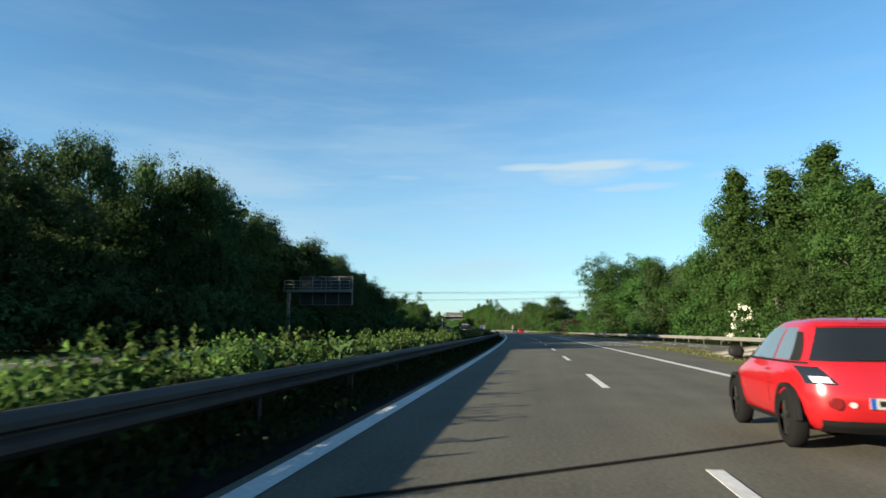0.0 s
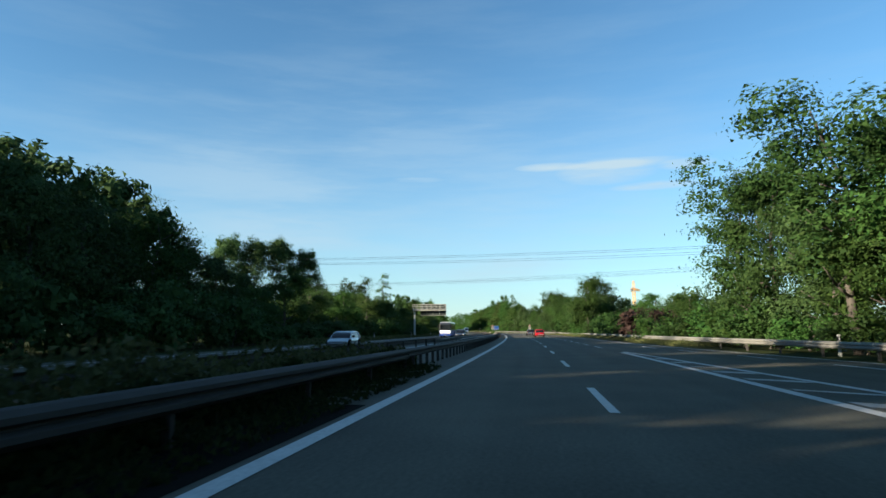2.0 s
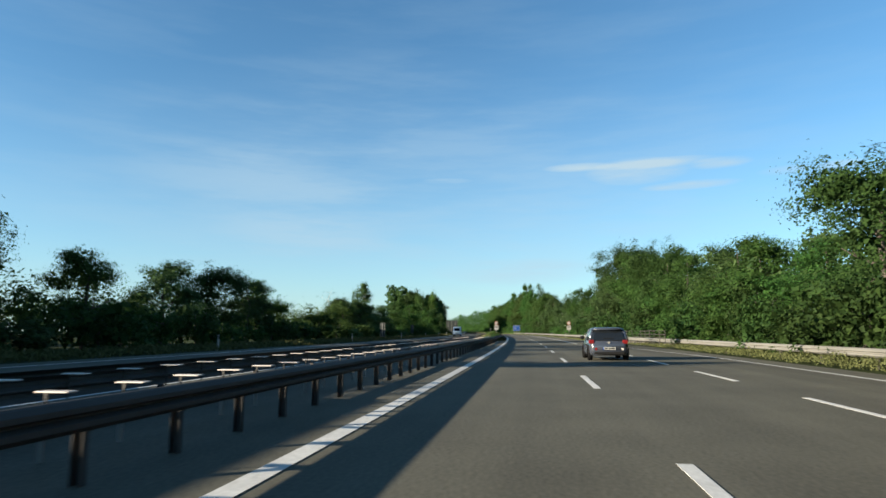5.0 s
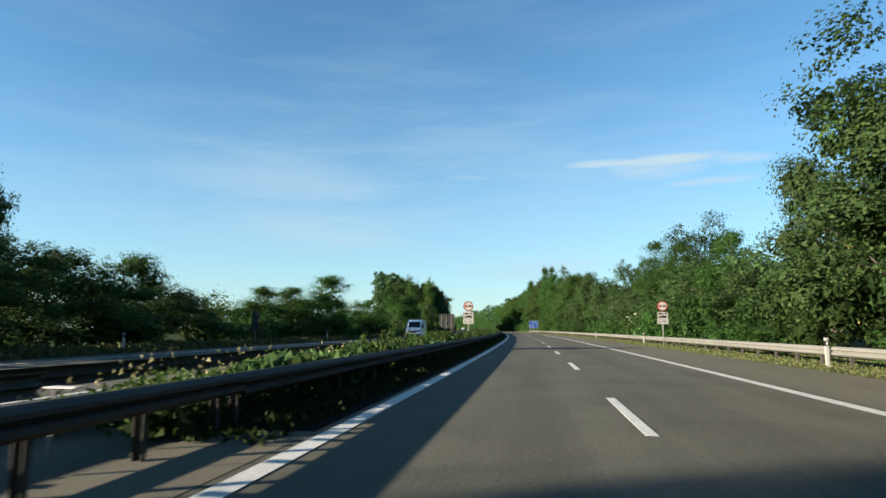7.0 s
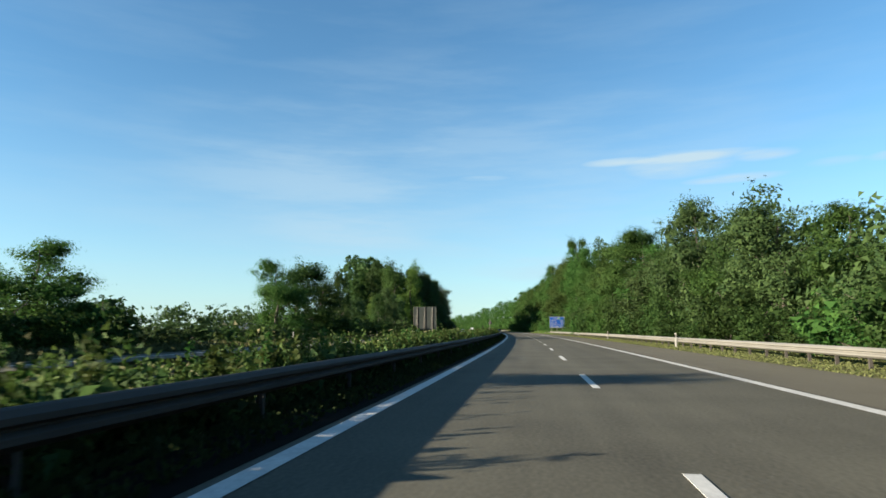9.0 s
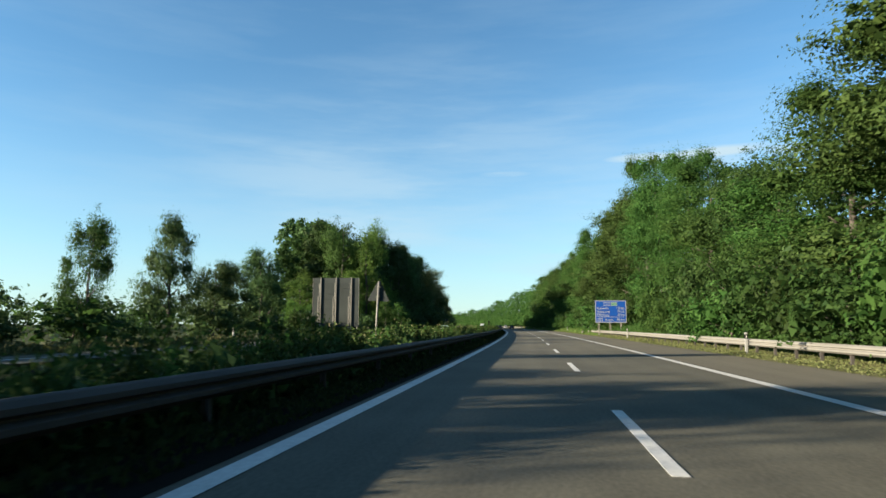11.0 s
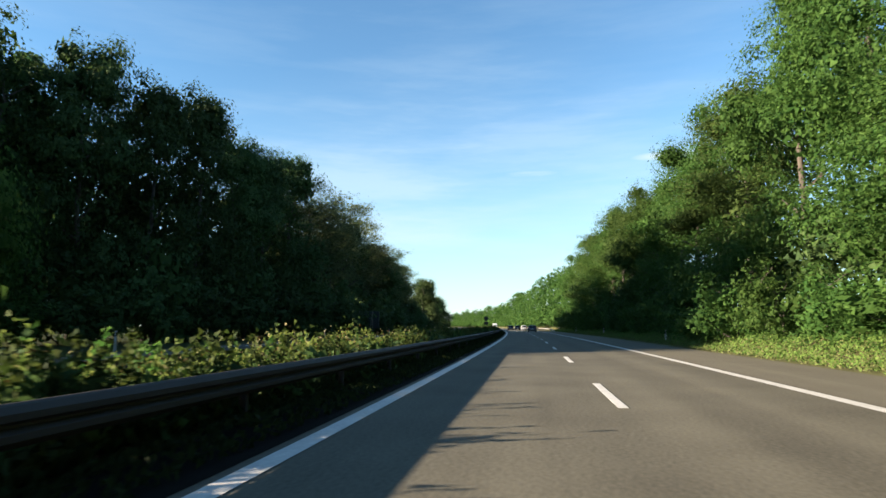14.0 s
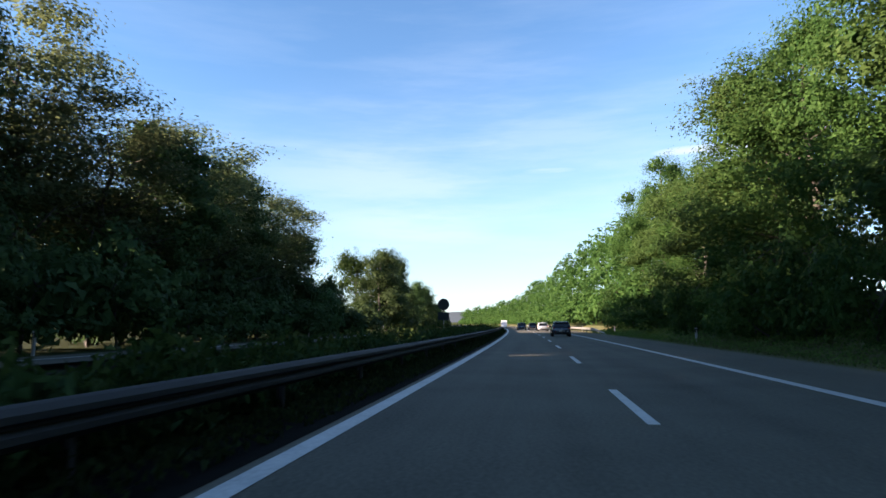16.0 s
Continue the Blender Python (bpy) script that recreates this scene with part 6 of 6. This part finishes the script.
def small_hatchback(m):
    t = thing("hatchback", "bright red small rounded hatchback with tinted glass and black wheels", "car", m=m)
    bm = bmesh.new()
    levels = [0.22, 0.25, 0.30, 0.36, 0.42, 0.5, 0.6, 0.68, 0.76, 0.82, 0.88, 0.92, 0.95, 1.0, 1.05, 1.12, 1.20, 1.27, 1.33, 1.37, 1.41, 1.44, 1.455, 1.468, 1.475]
    rows = []
    k = 72
    for z in levels:
        w, r, f = hull_at(z)
        row = []
        for i in range(k):
            a = 2 * math.pi * i / k
            c, sn = math.cos(a), math.sin(a)
            row.append((w * math.copysign(abs(c) ** (2 / 4.5), c), (r + f) / 2 + (f - r) / 2 * math.copysign(abs(sn) ** (2 / 4.5), sn), z))
        rows.append(row)
    loft(bm, rows)
    part("body", bm, RED_CAR, t, smooth=True)
    part("rear_window", rear_patch(0.985, 1.35, (-0.70, -0.53), (0.70, 0.53), 0.016, n=24, m=10), GLASS_DARK, t, "dark tinted rear window", smooth=True)
    part("windscreen", rear_patch(0.98, 1.40, (-0.68, -0.50), (0.68, 0.50), 0.016, True, n=24, m=10), GLASS_DARK, t, smooth=True)
    part("spoiler", rear_patch(1.365, 1.42, (-0.56, -0.5), (0.56, 0.5), 0.03), RED_CAR, t, smooth=True)
    part("brake_light", rear_patch(1.385, 1.40, (-0.12, -0.12), (0.12, 0.12), 0.036, n=3, m=1), LAMP_RED, t)
    for sx in (-1, 1):
        part("door_window", flank_patch(0.97, 1.36, (-0.52, -0.52), (0.80, 0.10), sx, 0.006), GLASS_PALE, t, smooth=True)
        part("quarter_window", flank_patch(0.98, 1.35, (-1.12, -0.95), (-0.58, -0.58), sx, 0.006), GLASS_PALE, t, smooth=True)
        part("belt_trim", flank_patch(0.945, 0.968, (-1.50, -1.50), (0.85, 0.85), sx, 0.008, 14, 1), BLACK, t)
        part("door_seam", flank_patch(0.36, 0.94, (-0.55, -0.55), (-0.538, -0.538), sx, 0.003, 1, 6), BLACK, t)
        part("crease", flank_patch(0.80, 0.815, (-1.1, -1.1), (0.6, 0.6), sx, 0.010, 10, 1), RED_CAR, t)
        part("door_handle", flank_patch(0.84, 0.87, (-0.48, -0.48), (-0.28, -0.28), sx, 0.03, 3, 1), RED_CAR, t)
        part("corner_trim", flank_patch(0.975, 1.30, (-1.36, -1.12), (-1.13, -0.98), sx, 0.007, 5, 5), BLACK, t, smooth=True)
        part("sill", flank_patch(0.23, 0.31, (-0.9, -0.9), (0.8, 0.8), sx, 0.012, 10, 1), BLACK, t)
        lamp = part("tail_lamp", rear_patch(0.74, 0.92, (sx * 0.52, sx * 0.66), (sx * 0.77, sx * 0.80), 0.016, n=10, m=6), GLASS_DARK, t, "dark smoked tail lamp with clear insert", smooth=True)
        part("lens", rear_patch(0.755, 0.82, (sx * 0.56, sx * 0.60), (sx * 0.72, sx * 0.74), 0.022, n=4, m=2), LAMP_CLEAR, lamp, smooth=True)
        part("fog_lamp", rod(bmesh.new(), (sx * 0.56, -1.76, 0.545), (sx * 0.56, -1.845, 0.545), 0.062, sides=18), LAMP_RED, t, "round dark red fog lamp", smooth=False)
        part("reflector", rod(bmesh.new(), (sx * 0.41, -1.78, 0.535), (sx * 0.41, -1.862, 0.535), 0.03, sides=14), LAMP_CLEAR, t)
        part("headlamp", rear_patch(0.66, 0.80, (sx * 0.5, sx * 0.55), (sx * 0.76, sx * 0.74), 0.014, True, n=5, m=3), LAMP_CLEAR, t, smooth=True)
        bm = boxes((sx * 0.86 + (0 if sx > 0 else -0.19), sx * 0.86 + (0.19 if sx > 0 else 0), 0.55, 0.68, 0.95, 1.10), bevel=0.05)
        part("mirror", bm, BLACK, t, smooth=True)
        for y in (-1.17, 1.14):
            part("wheel_arch", arch_mesh(sx, 0.875, y, 0.335), BLACK, t)
            wheel(t, sx * 0.80, y, 0.325, 0.17)
    part("bumper_insert", rear_patch(0.225, 0.36, (-0.62, -0.66), (0.62, 0.66), 0.012), BLACK, t, smooth=True)
    pl = part("number_plate", boxes((-0.26, 0.26, -1.872, -1.845, 0.50, 0.61)), WHITE, t)
    part("plate_strip", boxes((-0.26, -0.215, -1.876, -1.872, 0.50, 0.61)), BLUE, pl)
    part("plate_bars", boxes((-0.18, -0.08, -1.876, -1.872, 0.525, 0.585), (-0.03, 0.04, -1.876, -1.872, 0.525, 0.585), (0.08, 0.22, -1.876, -1.872, 0.525, 0.585)), BLACK, pl)
    part("badge", rod(bmesh.new(), (0, -1.80, 0.83), (0, -1.852, 0.83), 0.055, sides=18), ZINC, t)
    part("aerial", rod(bmesh.new(), (0, -0.9, 1.46), (0, -0.97, 1.55), 0.016, 0.01, 6), BLACK, t)
    part("wiper", rear_patch(1.0, 1.02, (-0.3, -0.3), (0.25, 0.25), 0.03, n=4, m=1), BLACK, t)


def coach(m):
    t = thing("coach", "oncoming touring coach, dark windows over a white and blue front", "bus", m=m)
    W, L, H = 1.0, 4.6, 2.65
    part("body", boxes((-W, W, -L, L, 0.35, 1.25), bevel=0.1), BLUE_CAR, t)
    part("upper_body", boxes((-W, W, -L, L - 0.1, 1.25, H), bevel=0.14), DARK_CAR, t)
    part("roof_band", boxes((-W + 0.1, W - 0.1, -L + 0.2, L - 0.3, H - 0.02, H + 0.1), bevel=0.04), SILVER_CAR, t)
    part("windscreen", boxes((-W + 0.1, W - 0.1, -L - 0.03, -L + 0.05, 1.3, 2.35), bevel=0.05), GLASS_DARK, t)
    part("front_panel", boxes((-W + 0.05, W - 0.05, -L - 0.05, -L + 0.02, 0.75, 1.28), bevel=0.05), WHITE_CAR, t)
    part("skirt", boxes((-W + 0.03, W - 0.03, -L - 0.04, -L + 0.04, 0.36, 0.72), bevel=0.04), BLUE_CAR, t)
    for i in range(6):
        y = -L + 0.6 + i * 1.38
        for sx in (-1, 1):
            part("side_window", boxes((sx * (W + 0.012) - 0.012, sx * (W + 0.012) + 0.012, y, y + 1.3, 1.5, 2.25), bevel=0.01), GLASS_DARK, t)
    for sx in (-1, 1):
        part("headlamp", boxes((sx * 0.7 - 0.16, sx * 0.7 + 0.16, -L - 0.075, -L, 0.62, 0.82), bevel=0.03), LAMP_CLEAR, t)
        part("mirror", boxes((sx * 1.18 - 0.09, sx * 1.18 + 0.09, -L - 0.35, -L - 0.2, 1.7, 2.25), bevel=0.04), BLACK, t)
        part("mirror_arm", rod(bmesh.new(), (sx * 0.9, -L, 2.45), (sx * 1.18, -L - 0.27, 2.2), 0.03), BLACK, t)
        for y in (-L + 1.9, L - 2.6):
            wheel(t, sx * (W - 0.13), y, 0.48, 0.28)
    part("number_plate", boxes((-0.26, 0.26, -L - 0.07, -L - 0.04, 0.42, 0.53)), WHITE, t)


def van(m, label):
    t = thing("van", label, "van", m=m)
    W, L, H = 1.0, 2.7, 2.45
    bm = bmesh.new()
    loft(bm, [[(-W, y, 0.3), (-W, y, 1.3), (-W * 0.92, y, z), (W * 0.92, y, z), (W, y, 1.3), (W, y, 0.3)] for y, z in ((-L, 1.15), (-L + 0.7, 1.35), (-L + 1.5, H - 0.12), (-L + 2.0, H), (L - 0.1, H), (L, H - 0.1))])
    part("body", bm, WHITE_CAR, t)
    part("windscreen", flat([[(-0.8, 0), (0.8, 0), (0.74, 1), (-0.74, 1)]]), GLASS_DARK, t, m=Matrix.Translation((0, -L + 0.72, 1.4)) @ Matrix.Rotation(radians(-37), 4, "X"))
    for sx in (-1, 1):
        part("side_window", boxes((sx * (W + 0.01) - 0.01, sx * (W + 0.01) + 0.01, -L + 1.2, -L + 2.1, 1.35, 1.95), bevel=0.008), GLASS_DARK, t)
        part("headlamp", boxes((sx * 0.78 - 0.15, sx * 0.78 + 0.15, -L - 0.02, -L + 0.1, 0.85, 1.1), bevel=0.03), LAMP_CLEAR, t)
        part("mirror", boxes((sx * 1.12 - 0.1, sx * 1.12 + 0.1, -L + 1.1, -L + 1.2, 1.4, 1.75), bevel=0.03), BLACK, t)
        for y in (-L + 0.85, L - 1.0):
            wheel(t, sx * (W - 0.1), y, 0.34)
    part("bumper", boxes((-W * 0.98, W * 0.98, -L - 0.06, -L + 0.1, 0.3, 0.6), bevel=0.04), BLACK, t)
    part("grille", boxes((-0.5, 0.5, -L - 0.02, -L + 0.03, 0.75, 0.98), bevel=0.01), BLACK, t)
    return t


def hills():
    """Low wooded hills far beyond the end of the road."""
    bm = bmesh.new()
    rows = []
    for i in range(61):
        f = i / 60
        a = radians(100 + 45 * (f - 0.5))
        h = 60 + 45 * noise.noise(Vector((f * 5, 3.3, 0))) + 14 * noise.noise(Vector((f * 23, 1.3, 0)))
        p = Vector((math.cos(a), math.sin(a), 0)) * 4300
        rows.append((bm.verts.new(p + Vector((0, 0, -5))), bm.verts.new(p * 1.03 + Vector((0, 0, max(12.0, h)))), bm.verts.new(p * 1.1 + Vector((0, 0, -5)))))
    for a, b in zip(rows, rows[1:]):
        bm.faces.new((a[0], b[0], b[1], a[1]))
        bm.faces.new((a[1], b[1], b[2], a[2]))
    tagged(part("backdrop", bm, FAR_WOOD, smooth=True), "low wooded hills on the horizon, blue haze in their colour", "hills", kind="structure")


parapet()
overtaking_sign(288.2, -5.8, "no-overtaking sign with two plates standing in the hedge")
overtaking_sign(289.0, 8.25, "no-overtaking sign with two plates behind the barrier")
distance_sign()
back_board("board_back", 463.2, -22.8, 5.4, 1.0, 6.6, "tall ribbed back of an oncoming road's sign board", 3, 9)
back_board("board_back", 588, -22.5, 3.6, 0.9, 3.2, "back of a sign board in the shade of the wood", 2, 3)
gantry(180, -22.2, 6.4, "sign gantry on one white post with railed walkway")
gantry(48.6, -27.6, 7.2, "dark sign gantry on one post in front of the wood", 3.85, 7.0, ZINC)
delineators()
small_blue_sign()
marker(621.5, -7.5, 0.8, 1.5, 2.05, GREY_BACK, "dark back of a plate under a round sign")
round_back(621.5, -7.5)
triangle_back(415.3, -6.4)
twin_board(257.6, -22.2)
marker(288.5, -22.5, 0.6, 1.0, 2.6, GREY_BACK, "narrow board seen from behind on one pole")
marker(186, 11.8, 0.75, 1.0, 1.75, RUST, "brown-red sign board beside the barrier")
wires()
crane(262, 86, 24.0, 7.5, 150, CRANE_RED, "red lattice tower crane far behind the trees")
crane(395, 78, 26.5, 14, 60, CRANE_YELLOW, "orange tower crane far behind the trees")
small_hatchback(facing(-9.44, 1.95, 0, -1.5, (0.96, 0.74, 0.92)))
car("hatchback", "red hatchback far ahead on the motorway", 3.6, 1.66, 1.36, RED_CAR, facing(168.0, 2.2))
car("hatchback", "dark car driving before the red one", 3.7, 1.66, 1.4, DARK_CAR, facing(196.0, 1.9))
car("hatchback", "dark estate car driving ahead on the motorway", 3.9, 1.7, 1.42, DARK_CAR, facing(638, 1.75))
car("hatchback", "dark car far ahead on the motorway", 3.9, 1.7, 1.42, DARK_CAR, facing(701, -0.9))
car("hatchback", "silver car following the others far ahead", 3.9, 1.7, 1.42, SILVER_CAR, facing(684, 2.2))
car("hatchback", "dark car in the column ahead", 3.9, 1.7, 1.42, DARK_CAR, facing(714, 1.9))
van(facing(795, -2.4, 0, 180), "white van far ahead on the motorway")
car("hatchback", "silver oncoming car with lit-looking lamps", 3.7, 1.66, 1.22, SILVER_CAR, facing(100, -14.7, 0, 180))
car("hatchback", "dark oncoming car beside the coach", 3.8, 1.72, 1.42, DARK_CAR, facing(160, -11.4, 0, 180))
coach(facing(168.5, -14.4, 0))
van(facing(326, -16.0, 0), "white high-roofed van on the oncoming carriageway")
car("hatchback", "pale oncoming car behind the hedge", 3.7, 1.66, 1.25, SILVER_CAR, facing(516, -16.0, 0, 180))
hills()
